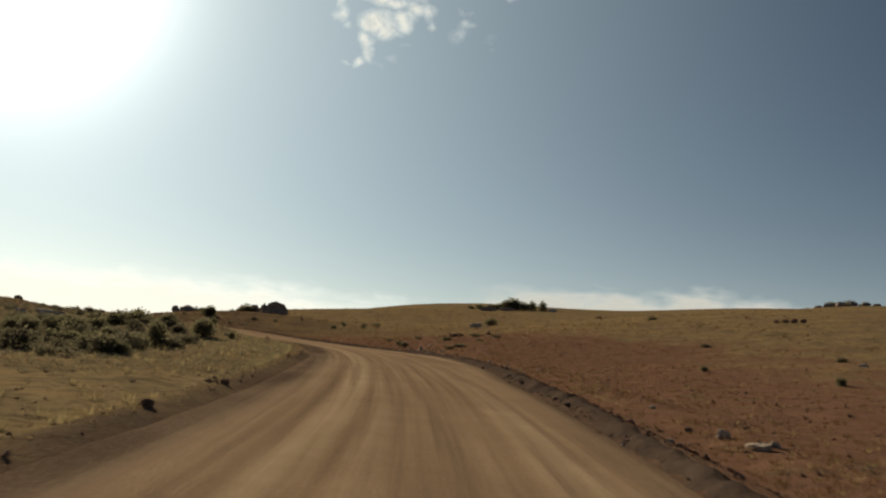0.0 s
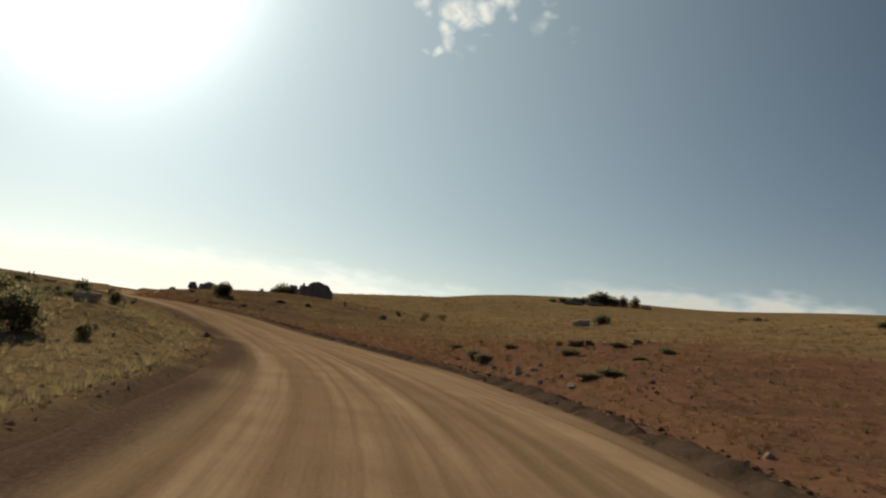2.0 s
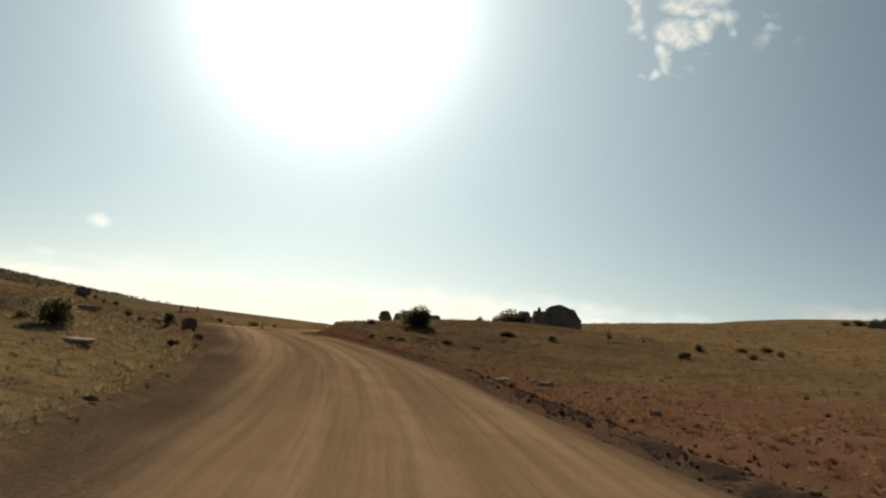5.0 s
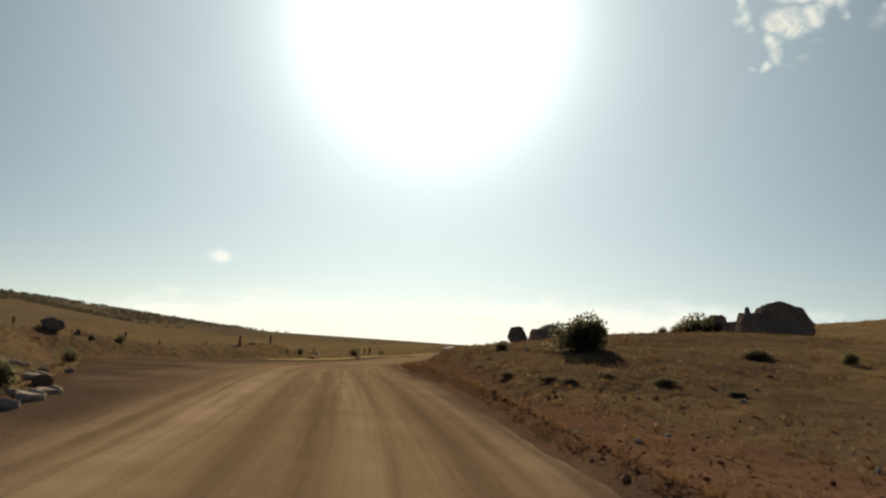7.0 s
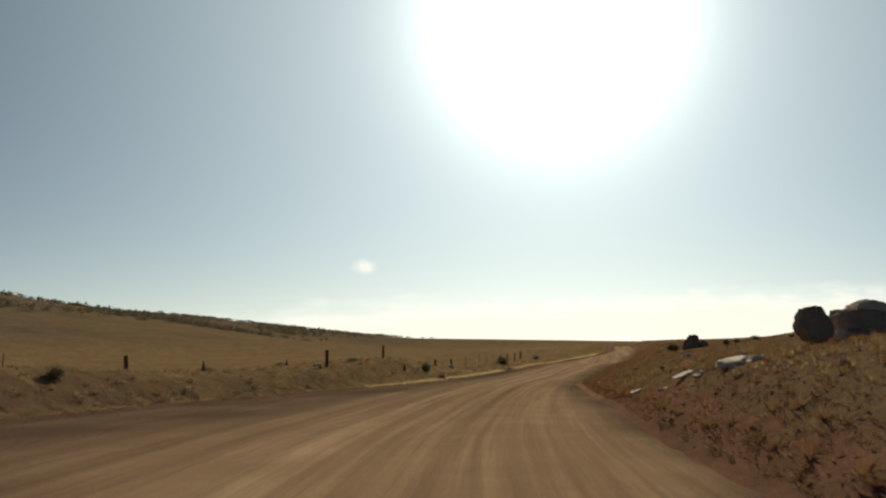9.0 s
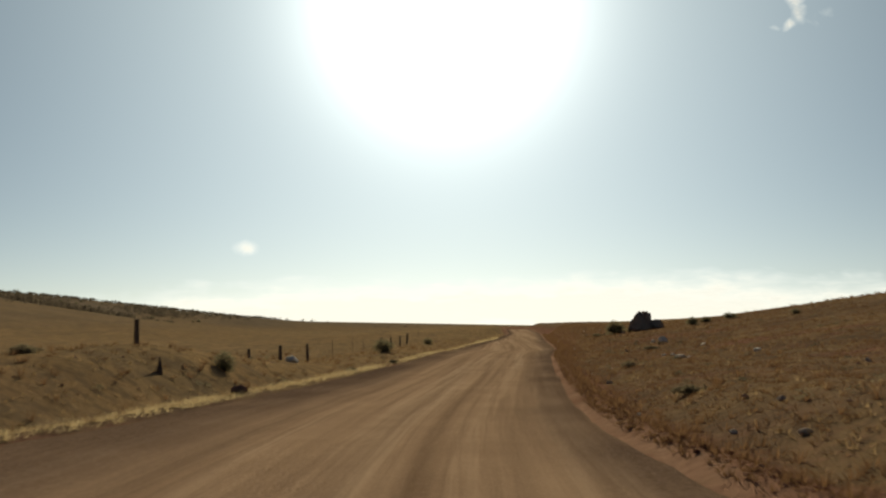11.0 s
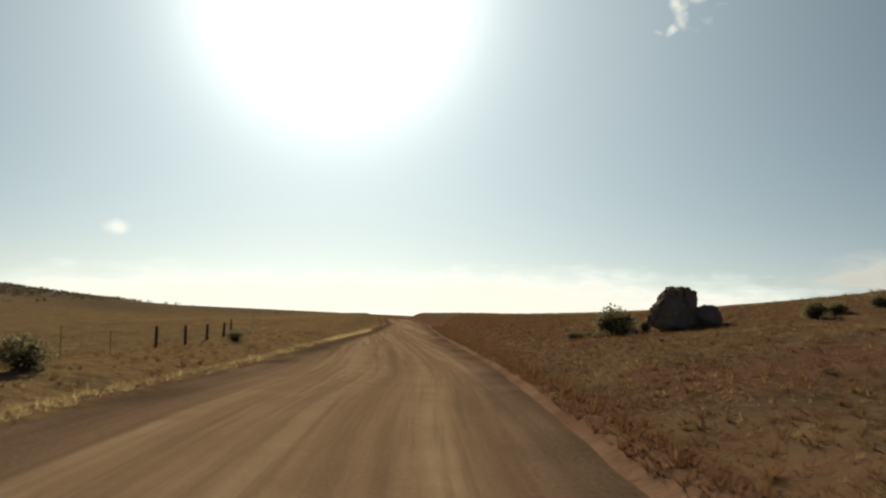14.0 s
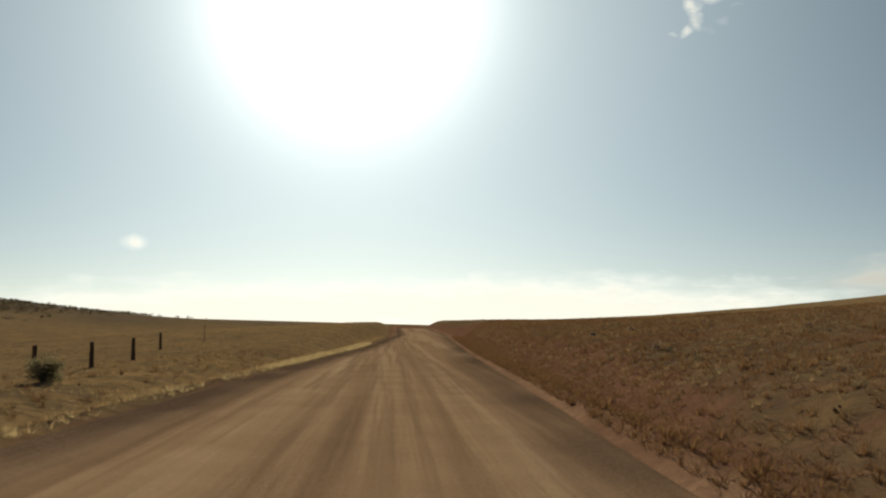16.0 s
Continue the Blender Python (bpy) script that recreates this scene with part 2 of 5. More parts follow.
def cloud_material(name, light, torn_edge=0.5):
    n = Nodes(name)
    uv = n.add("ShaderNodeUVMap")
    uv.uv_map = "lay"
    depth = n.add("ShaderNodeAttribute")
    depth.attribute_name = "thick"
    moved = n.add("ShaderNodeVectorMath")
    moved.operation = "ADD"
    rnd = n.add("ShaderNodeObjectInfo")
    n.link(uv.outputs[0], moved.inputs[0])
    n.link(rnd.outputs["Location"], moved.inputs[1])
    shape = n.add("ShaderNodeTexNoise", Scale=3.4, Detail=8.0, Roughness=0.56, Distortion=0.35)
    n.link(moved.outputs[0], shape.inputs["Vector"])
    body = n.maths("ADD", depth.outputs["Fac"], n.maths("MULTIPLY", n.maths("SUBTRACT", shape.outputs["Fac"], 0.5), 1.15))
    strand = n.add("ShaderNodeTexNoise", Scale=7.0, Detail=6.0, Roughness=0.6, Distortion=0.8)
    n.link(moved.outputs[0], strand.inputs["Vector"])
    torn = n.ramp(strand.outputs["Fac"], ((0.34, (torn_edge, torn_edge, torn_edge)), (0.58, (1, 1, 1))))
    cover = n.maths("MULTIPLY", n.ramp(body, ((0.16, (0, 0, 0)), (0.50, (0.45, 0.45, 0.45)), (0.95, (1, 1, 1)))), torn)
    glow = n.add("ShaderNodeEmission", Strength=light)
    n.link(n.ramp(body, ((0.3, (0.86, 0.90, 0.90)), (0.75, (1.0, 0.97, 0.90)), (1.3, (0.95, 0.90, 0.82)))), glow.inputs["Color"])
    clear = n.add("ShaderNodeBsdfTransparent")
    both = n.add("ShaderNodeMixShader")
    n.link(n.maths("MULTIPLY", cover, 0.9), both.inputs["Fac"])
    n.link(clear.outputs[0], both.inputs[1])
    n.link(glow.outputs[0], both.inputs[2])
    n.link(both.outputs[0], n.out.inputs["Surface"])
    return n.mat


M_GROUND, M_ROAD = ground_material(), road_material()
M_GRANITE = rock_material("weathered_granite", (0.17, 0.132, 0.115), (0.31, 0.245, 0.205), (0.46, 0.37, 0.31))
M_WINDROW = rock_material("loose_dark_gravel", (0.050, 0.036, 0.030), (0.115, 0.082, 0.065), (0.215, 0.160, 0.125))
M_CLOD = rock_material("red_soil_clods", (0.110, 0.045, 0.025), (0.220, 0.100, 0.056), (0.340, 0.180, 0.110))
M_SLAB = rock_material("pale_bedrock", (0.46, 0.37, 0.30), (0.62, 0.52, 0.43), (0.76, 0.67, 0.57))
# lit copy of the pale bedrock: sunlight put into a raised base colour
M_SLAB_LIT = rock_material("sunlit_bedrock", (0.66, 0.56, 0.46), (0.80, 0.70, 0.58), (0.86, 0.78, 0.68), 0.4)
M_STONE = rock_material("field_stone", (0.13, 0.075, 0.052), (0.29, 0.185, 0.135), (0.50, 0.37, 0.29))
M_JUNIPER = leaf_material("juniper_leaf", (0.115, 0.105, 0.064), (0.185, 0.168, 0.100), 0.68)
M_SAGE = leaf_material("sage_leaf", (0.150, 0.130, 0.082), (0.235, 0.202, 0.130), 0.5)
M_DARK_SAGE = leaf_material("dark_sage_leaf", (0.095, 0.084, 0.056), (0.150, 0.132, 0.088), 0.55)
M_STRAW = leaf_material("dry_straw", (0.230, 0.158, 0.080), (0.40, 0.290, 0.155), 0.5)
M_PALE = leaf_material("bleached_straw", (0.42, 0.33, 0.17), (0.70, 0.58, 0.34), 0.6)
M_TUSSOCK = leaf_material("brown_tussock", (0.125, 0.072, 0.038), (0.236, 0.139, 0.071), 0.45)
M_TUSSOCK_PALE = leaf_material("olive_tussock", (0.240, 0.190, 0.098), (0.420, 0.340, 0.185), 0.5)
M_SCRUB = leaf_material("grey_scrub", (0.085, 0.072, 0.052), (0.130, 0.108, 0.078), 0.45)
M_BARK = wood_material("bark", (0.03, 0.022, 0.016), (0.10, 0.075, 0.055))
M_POST = wood_material("weathered_post_wood", (0.045, 0.032, 0.024), (0.15, 0.11, 0.085))
M_STEEL = metal_material()
M_WIRE = Nodes("rusty_wire").done((0.07, 0.045, 0.035), 0.9, 0, 0.05)
M_CLOUD = cloud_material("cloud", 0.80)
M_CLOUD_SUNWARD = cloud_material("cloud_near_the_sun", 0.92, 0.8)
M_CLOUD_LOW = cloud_material("cloud_low", 0.58, 0.9)

# ---- the lie of the land ----
# the road's spine: x, y and height of its surface
SPINE = np.array([
    (2.08, -59.96, -2.41),
    (1.04, -29.98, -1.81),
    (0.00, 0.00, -1.21),
    (-0.58, 15.24, -0.83),
    (-1.81, 28.84, -0.50),
    (-3.61, 39.71, -0.31),
    (-6.26, 50.27, -0.29),
    (-9.99, 61.31, -0.27),
    (-14.33, 72.56, -0.11),
    (-19.23, 83.44, 0.23),
    (-24.92, 93.66, 0.41),
    (-31.13, 104.06, 0.52),
    (-37.88, 115.22, 0.45),
    (-44.04, 127.00, 0.29),
    (-49.56, 138.83, 0.23),
    (-53.94, 149.82, 0.13),
    (-58.43, 161.57, 0.21),
    (-62.75, 172.70, 0.30),
    (-66.41, 183.11, 0.18),
    (-86.35, 228.96, 0.28),
    (-106.29, 274.82, 0.68),
    (-126.23, 320.67, 1.38),
    (-162.11, 403.20, 2.18),
])
# along the spine: metres, left edge, right edge
EDGES = np.array([
    (-60, -2.9, 2.5), (0, -2.8, 2.4), (24, -2.4, 2.9), (40, -2.1, 4), (56, -1.9, 4.6), (66, -2.2, 3.9), (80, -2.9, 2.6),
    (98, -4.2, 2.1), (112, -6.4, 2.5), (124, -9.2, 2.5), (134, -8, 2.57), (150, -4.9, 1.7), (180, -4, 1.7), (197, -4.3, 2),
    (217, -3.6, 2.8), (238, -2.5, 3.5), (255, -1.4, 4.2), (300, 0.6, 5.8), (420, 1, 6.2),
])
# along the spine: metres, rise of the left bank, of the right bank
BANKS = np.array([
    (0.00, 0.04, -0.19),
    (20.00, 0.06, -0.31),
    (40.00, 0.16, -0.63),
    (52.00, 0.28, -0.10),
    (60.00, 0.34, 0.10),
    (68.00, 0.34, -0.20),
    (80.00, 0.32, -0.64),
    (100.00, 0.57, -0.44),
    (120.00, 0.52, -0.09),
    (140.00, 0.60, 0.45),
    (160.00, 1.40, -0.05),
    (180.00, 0.70, -0.57),
    (200.00, 0.82, -0.21),
    (220.00, 0.49, -0.03),
    (240.00, 0.29, 0.07),
    (260.00, 0.27, 0.26),
])
HILL_STEP, HILL_REACH, HILL_WEST, HILL_SOUTH = 40.0, 36.0, -195.0, -20.0
# low swells of the near ground, row by row from the south
SWELLS = np.array([
    (0.00, 0.00, 0.00, -0.05, -0.38, -0.85, -0.52, -0.09, 0.00),
    (-0.00, 0.01, 0.06, -0.01, -0.41, 0.00, 0.39, 0.12, 0.01),
    (-0.00, 0.09, 0.73, 0.91, -1.97, -0.96, 2.07, 0.80, 0.05),
    (0.00, 0.24, 1.96, 2.08, -1.46, 0.53, 3.15, 1.16, 0.09),
    (-0.04, -0.39, -0.64, -1.18, -1.37, -0.74, -0.10, 0.30, 0.04),
    (-0.07, -0.79, -2.45, -1.13, 1.96, 0.03, -0.25, 0.25, 0.05),
    (-0.14, -0.25, 0.21, -0.56, 1.05, -0.03, -0.06, 0.24, 0.06),
    (-0.53, -1.09, 1.70, -0.86, -1.86, 1.13, -1.24, -0.22, 0.30),
    (-0.52, -0.82, 0.37, -1.25, 0.65, 3.17, -2.18, 0.95, 1.35),
    (-0.15, 1.00, 0.69, -2.04, -0.30, 1.18, -1.23, 1.75, 1.51),
])
# broad hills farther off, in three rows
FAR_HILLS = np.array([
    (10.26, 15.29, -4.09, -4.62, 11.35, 8.21),
    (2.91, 5.44, -2.82, 3.71, 9.65, 5.73),
    (19.75, -15.24, -9.39, 2.59, 2.86, 1.10),
])
# knolls and hollows beside the road: x, y, height
KNOLLS = np.array([
    (-22.00, 119.00, 0.05),
    (-25.00, 122.00, 0.38),
    (-28.00, 131.00, 1.33),
    (-33.00, 117.00, 0.52),
    (-36.00, 131.00, -0.06),
    (-28.00, 111.00, 0.71),
    (-49.00, 112.00, 0.76),
    (-63.00, 193.00, 0.06),
    (-67.00, 160.00, -0.24),
    (-36.00, 119.00, -0.38),
    (-43.00, 98.00, -0.18),
    (-36.00, 88.00, 0.42),
    (-83.00, 196.00, 0.21),
    (-28.00, 75.00, 0.35),
    (-66.00, 203.00, -0.19),
])
LEVEL, EASTWARD, NORTHWARD = -0.658, -2.062, -0.375


def smooth(t):
    t = np.clip(t, 0.0, 1.0)
    return t * t * (3 - 2 * t)


TABLE = np.random.RandomState(7).rand(256, 256)


def grain(x, y, size, octaves=3, seed=0):
    """Smooth noise about 0, roughly -1 to 1, with its widest bumps that many metres wide."""
    total, amp, norm = 0.0, 1.0, 0.0
    for k in range(octaves):
        u, v = x / size + 17.3 * (k + seed), y / size + 31.7 * (k + 2 * seed)
        i, j = np.floor(u).astype(int), np.floor(v).astype(int)
        fu, fv = smooth(u - i), smooth(v - j)
        a, b = TABLE[i & 255, j & 255], TABLE[(i + 1) & 255, j & 255]
        c, d = TABLE[i & 255, (j + 1) & 255], TABLE[(i + 1) & 255, (j + 1) & 255]
        total = total + amp * (2 * (a * (1 - fu) * (1 - fv) + b * fu * (1 - fv) + c * (1 - fu) * fv + d * fu * fv) - 1)
        norm, amp, size = norm + amp, amp * 0.5, size * 0.5
    return total / norm * 1.4


def spine_samples():
    """The spine as points a metre apart, rounded off, with their headings and way from the start."""
    run = np.r_[0, np.cumsum(np.hypot(*np.diff(SPINE[:, :2], axis=0).T))]
    far = np.arange(0, run[-1], 1.0)
    line = np.stack([np.interp(far, run, SPINE[:, k]) for k in range(3)], 1)
    for _ in range(30):
        line[1:-1] = (line[:-2] + 2 * line[1:-1] + line[2:]) / 4
    ahead = np.gradient(line[:, :2], axis=0)
    ahead /= np.hypot(*ahead.T)[:, None]
    return line, ahead, far - run[SPINE_START]


SPINE_START = 2
LINE, AHEAD, ALONG = spine_samples()


def road_at(x, y):
    """For places: metres along the road, metres to its right, and its height there."""
    x, y = np.ravel(x), np.ravel(y)
    along, right, height = np.empty(len(x)), np.empty(len(x)), np.empty(len(x))
    for a in range(0, len(x), 20000):
        b = slice(a, a + 20000)
        off = (x[b, None] - LINE[:, 0]) ** 2 + (y[b, None] - LINE[:, 1]) ** 2
        n = off.argmin(1)
        dx, dy = x[b] - LINE[n, 0], y[b] - LINE[n, 1]
        ahead = dx * AHEAD[n, 0] + dy * AHEAD[n, 1]
        along[b] = ALONG[n] + np.clip(ahead, -0.5, 0.5)
        side = dx * AHEAD[n, 1] - dy * AHEAD[n, 0]
        right[b] = np.where(np.abs(ahead) > 2, np.sign(side) * np.hypot(dx, dy), side)
        height[b] = np.interp(along[b], ALONG, LINE[:, 2])
    return along, right, height


def road_edges(along):
    return np.interp(along, EDGES[:, 0], EDGES[:, 1]), np.interp(along, EDGES[:, 0], EDGES[:, 2])


def open_land(x, y):
    """The height of the land without the road."""
    z = LEVEL + EASTWARD * x / 100 + NORTHWARD * y / 100
    for n, h in enumerate(SWELLS.ravel()):
        px, py = HILL_WEST + HILL_STEP * (n % SWELLS.shape[1]), HILL_SOUTH + HILL_STEP * (n // SWELLS.shape[1])
        z = z + h * np.exp(-((x - px) ** 2 + (y - py) ** 2) / (2 * HILL_REACH**2))
    for n, h in enumerate(FAR_HILLS.ravel()):
        px, py = -560 + 160 * (n % 6), 260 + 160 * (n // 6)
        z = z + h * np.exp(-((x - px) ** 2 + (y - py) ** 2) / (2 * 130.0**2))
    for px, py, h in KNOLLS:
        z = z + h * np.exp(-((x - px) ** 2 + (y - py) ** 2) / (2 * 9.0**2))
    # a low rocky hump beside the bend
    return z + 0.66 * np.exp(-((x + 14.6) ** 2 + (y - 56.8) ** 2) / (2 * 4.0**2))


def ramp_at(along, right):
    """How wide the slope is by which the ground leaves the road; it is steeper at the cutting."""
    return np.where(right > 0, np.interp(along, (105, 115, 135, 150), (3.2, 1.5, 1.5, 3.2)), 3.2)


def banks(along, right, out):
    """The rise or fall of the banks beside the road, which runs out some 30 m away from it."""
    rise = np.where(right > 0, np.interp(along, BANKS[:, 0], BANKS[:, 2]), np.interp(along, BANKS[:, 0], BANKS[:, 1]))
    return rise * smooth(out / (1.25 * ramp_at(along, right))) * np.exp(-((np.clip(out, 0, None) / 22.0) ** 2))


def land(x, y, fine=True):
    """Heights of the ground, how far outside the road's edge each place is, and on which side."""
    shape = np.shape(x)
    x, y = np.ravel(x).astype(float), np.ravel(y).astype(float)
    along, right, road = road_at(x, y)
    left_edge, right_edge = road_edges(along)
    out = np.maximum(right - right_edge, left_edge - right)
    z = open_land(x, y)
    w = smooth(out / ramp_at(along, right))
    z += banks(along, right, out)
    z = road * (1 - w) + z * w
    verge = np.clip(out, 0, None)
    z += np.where(out > 0, np.where(right > 0, 0.13, 0.06) * np.exp(-(((verge - 0.35) / 0.3) ** 2)) - 0.16 * np.exp(-(((verge - 1.25) / 0.6) ** 2)), 0)
    z -= 0.05 * smooth((0.3 - out) / 0.6)
    if fine:
        rough = smooth(out / 2.5)
        lumps = np.abs(grain(x, y, 1.3, 2, 23))
        z += rough * (0.025 * grain(x, y, 2.3, 2, 1) + 0.03 * (lumps - 0.35) + 0.025 * grain(x, y, 0.7, 1, 3) + 0.09 * grain(x, y, 11.0, 2, 2) * smooth(out / 8))
    return z.reshape(shape), out.reshape(shape), right.reshape(shape)



def growth(x, y):
    """How thickly scrub covers the western hill: the far ridge, and the crest of the nearer rise."""
    high = open_land(x, y)
    return np.where(x < -425, smooth((high - 6.0) / 7.0), smooth((high - np.interp(y, (310, 390), (11.0, 1.5))) / 6.0)) * smooth((-190 - x) / 60) * (y > 200)


# ---- ground and road ----
def grid_mesh(name, points, rows, columns, material):
    """A sheet of rows by columns points."""
    mesh = bpy.data.meshes.new(name)
    first = (np.arange(rows - 1)[:, None] * columns + np.arange(columns - 1)).ravel()
    quads = np.stack([first, first + 1, first + columns + 1, first + columns], 1)
    mesh.from_pydata(points.tolist(), [], quads.tolist())
    mesh.polygons.foreach_set("use_smooth", [True] * len(mesh.polygons))
    mesh.materials.append(material)
    return mesh


def spaced(low, high, step, far, growth):
    """Places step apart from low to high, then ever wider apart out to far on both sides."""
    middle = np.arange(low, high, step)
    wide, ends = step, []
    while not ends or ends[-1] < far:
        wide *= growth
        ends.append((ends[-1] if ends else 0) + wide)
    ends = np.array(ends)
    return np.r_[low - ends[::-1], middle, middle[-1] + ends]


LIE = radians(20)


def build_ground():
    across, ahead = spaced(-17, 21, 0.30, 3300, 1.08), spaced(-6, 245, 0.46, 3300, 1.06)
    u, v = np.meshgrid(across, ahead)
    x, y = u * math.cos(LIE) - v * math.sin(LIE), u * math.sin(LIE) + v * math.cos(LIE)
    z, out, right = land(x, y)
    points = np.stack([x.ravel(), y.ravel(), z.ravel()], 1)
    mesh = grid_mesh("ground", points, len(ahead), len(across), M_GROUND)
    along = road_at(x, y)[0].reshape(x.shape)
    bare_right = np.interp(along, (0, 40, 55, 75, 96, 106, 140, 260), (36, 34, 26, 17, 9, 2, 1.5, 3))
    reach = np.where(right > 0, bare_right, 0.8) * (0.8 + 0.5 * grain(x, y, 23.0, 2, 5))
    bare = np.clip(1.0 - out / np.maximum(reach, 0.6), 0, 1) + 0.25 * np.clip(grain(x, y, 6.0, 3, 8), 0, 1) * smooth(1 - out / 40)
    bare = bare + np.where(right > 0, np.interp(along, (90, 110, 150, 185, 260), (0.16, 0.2, 0.34, 0.40, 0.32)), 0.0) * smooth(1 - out / 45)
    bare = np.where((out < 0.8) & (right > 0), np.maximum(bare, np.interp(along, (98, 108, 138, 150), (0.75, 0.15, 0.2, 0.4))), bare)
    bare = np.where(right > 0, bare, 0.45 * bare + 0.32 * np.interp(along, (95, 112, 140, 160), (0, 1, 1, 0)) * smooth(1 - out / 14))
    graded = np.exp(-np.abs((out - 0.02) / 0.24) ** 3) * np.interp(along, (126, 142), (0.0, 0.95)) * (right > 0) * (0.75 + 0.7 * grain(x, y, 1.6, 3, 27))
    crumbs = 0.75 + 0.35 * grain(x, y, 2.5, 2, 13)
    east = np.exp(-np.abs((out - 0.02) / 0.42) ** 3) * np.interp(along, (95, 108, 126, 140), (1, 0.25, 0.25, 0.0))
    west = np.exp(-np.abs((out - 0.05) / 0.65) ** 2) * np.interp(along, (100, 150, 170), (0.95, 0.8, 0.6))
    # olive growth; the left side's paleness also stands for glare over it
    olive = np.where(right > 0, 0.0, np.interp(along, (0, 60, 95, 115, 150, 260), (0.85, 0.8, 0.15, 0.0, 0.1, 0.3))) * smooth((90 - out) / 70) * (0.8 + 0.4 * grain(x, y, 9.0, 2, 17))
    olive = olive + np.where(right > 0, 0.4 * np.clip(grain(x, y, 17.0, 2, 18), 0, 1) * np.interp(along, (60, 130), (1, 0.2)), 0)
    # scrub cover, plus a grey wash over the far hill standing for haze
    scrub = np.maximum(growth(x, y), 0.75 * smooth((-100 - x) / 80) * smooth(open_land(x, y) / 6)) * (0.85 + 0.5 * grain(x, y, 45.0, 3, 19))
    scrub = np.maximum(scrub, np.where(right > 0, 0, smooth((out - 3.0) / 4) * np.interp(along, (20, 30, 85, 105), (0, 0.85, 0.75, 0)) * smooth((34 - out) / 16)) * (0.6 + 0.7 * grain(x, y, 4.0, 3, 21)))
    turf = np.where(right > 0, np.interp(along, (60, 92, 108, 245), (0, 0.45, 0.85, 0.8)) * smooth((32 - out) / 20),
                    np.interp(along, (88, 102, 140, 160), (0, 0.8, 0.7, 0)) * smooth((18 - out) / 8)) * (0.85 + 0.6 * grain(x, y, 2.6, 3, 26))
    for name, value in (("bare", bare), ("berm", graded), ("loose", np.where(right > 0, east, west) * crumbs), ("olive", olive), ("scrub", scrub), ("turf", turf)):
        mesh.attributes.new(name, "FLOAT", "POINT").data.foreach_set("value", np.clip(value, 0, 1).ravel().astype(np.float32))
    return tagged(new("ground", mesh), "rolling dry grassland with red soil beside the road", "ground", kind="structure")


def build_road():
    along = np.arange(-50, 350, 0.7)
    cols = 72
    cx, cy, cz = (np.interp(along, ALONG, LINE[:, k]) for k in range(3))
    ax, ay = np.interp(along, ALONG, AHEAD[:, 0]), np.interp(along, ALONG, AHEAD[:, 1])
    le, re = road_edges(along)
    t = np.linspace(0, 1, cols)
    wave = 0.25 * grain(along, along * 0, 7.0, 2, 3)
    d = (le - 0.3 + wave)[:, None] * (1 - t) + (re + np.interp(along, (124, 142), (0.3, 0.02)) + 0.28 * grain(along, along * 0 + 50, 3.0, 3, 4))[:, None] * t
    x, y = cx[:, None] + d * ay[:, None], cy[:, None] - d * ax[:, None]
    inside = np.minimum(d - le[:, None], re[:, None] - d)
    z = cz[:, None] + 0.02 * smooth(inside / 2.5) - 0.09 * smooth((0.25 - inside) / 0.5)
    drift = 0.15 * grain(along, along * 0 + 9, 30.0, 2, 6)[:, None]
    for rut in (-2.75, -1.2, -0.75, 0.75):
        z -= 0.018 * np.exp(-(((d - rut - drift) / 0.22) ** 2)) * smooth(inside)
    z += 0.012 * grain(x, y, 0.9, 3, 9) + 0.008 * grain(d * 3, along[:, None] * 0.12 + d * 0, 1.0, 2, 11)
    z += np.interp(along, (126, 142), (0, 0.02))[:, None] * np.exp(-(((d - re[:, None] + 0.25) / 0.3) ** 2))
    points = np.stack([x.ravel(), y.ravel(), z.ravel()], 1)
    mesh = grid_mesh("road", points, len(along), cols, M_ROAD)
    band = np.interp(along, (0, 60, 100, 150), (0.55, 0.6, 0.7, 0.95))[:, None]
    shift = np.interp(along, (126, 142), (0, 0.12))[:, None] * (0.85 + 0.3 * grain(x, y, 5.0, 2, 28))
    loose = np.exp(-np.abs((re[:, None] + 0.12 - shift - d) / band) ** 3) * (0.75 + 0.3 * grain(x, y, 2.5, 2, 13))
    berm = smooth((d - re[:, None] + shift) / 0.3) * smooth(shift / 0.1) * (0.75 + 0.6 * grain(x, y, 1.6, 3, 27))
    apron = np.interp(along, (0, 60, 98, 112, 124, 134, 150, 175, 260), (0.7, 0.8, 1.2, 3.2, 5.4, 4.6, 2.0, 1.2, 0.9))[:, None]
    west = np.exp(-np.abs(np.clip(d - le[:, None], 0, None) / apron) ** 4) * (0.92 + 0.25 * grain(x, y, 2.5, 2, 14))
    loose = np.maximum(loose, west)
    rut = sum(w * np.exp(-(((d - c - drift * 2) / 0.13) ** 2)) for c, w in ((-2.75, 0.5), (-1.3, 0.45), (-0.6, 0.55), (0.95, 0.4), (1.35, 0.3)))
    rut = rut * (0.7 + 0.8 * grain(x * 0 + d, along[:, None] + d * 0, 14.0, 2, 15))
    mesh.attributes.new("berm", "FLOAT", "POINT").data.foreach_set("value", np.clip(berm, 0, 1).ravel().astype(np.float32))
    mesh.attributes.new("rut", "FLOAT", "POINT").data.foreach_set("value", np.clip(rut, 0, 0.8).ravel().astype(np.float32))
    mesh.attributes.new("loose", "FLOAT", "POINT").data.foreach_set("value", np.clip(loose, 0, 1).ravel().astype(np.float32))
    lay = mesh.uv_layers.new(name="lay")
    corner = np.empty(len(mesh.loops), dtype=np.int32)
    mesh.loops.foreach_get("vertex_index", corner)
    uv = np.stack([d.ravel(), np.repeat(along, cols)], 1)[corner]
    lay.data.foreach_set("uv", uv.ravel().astype(np.float32))
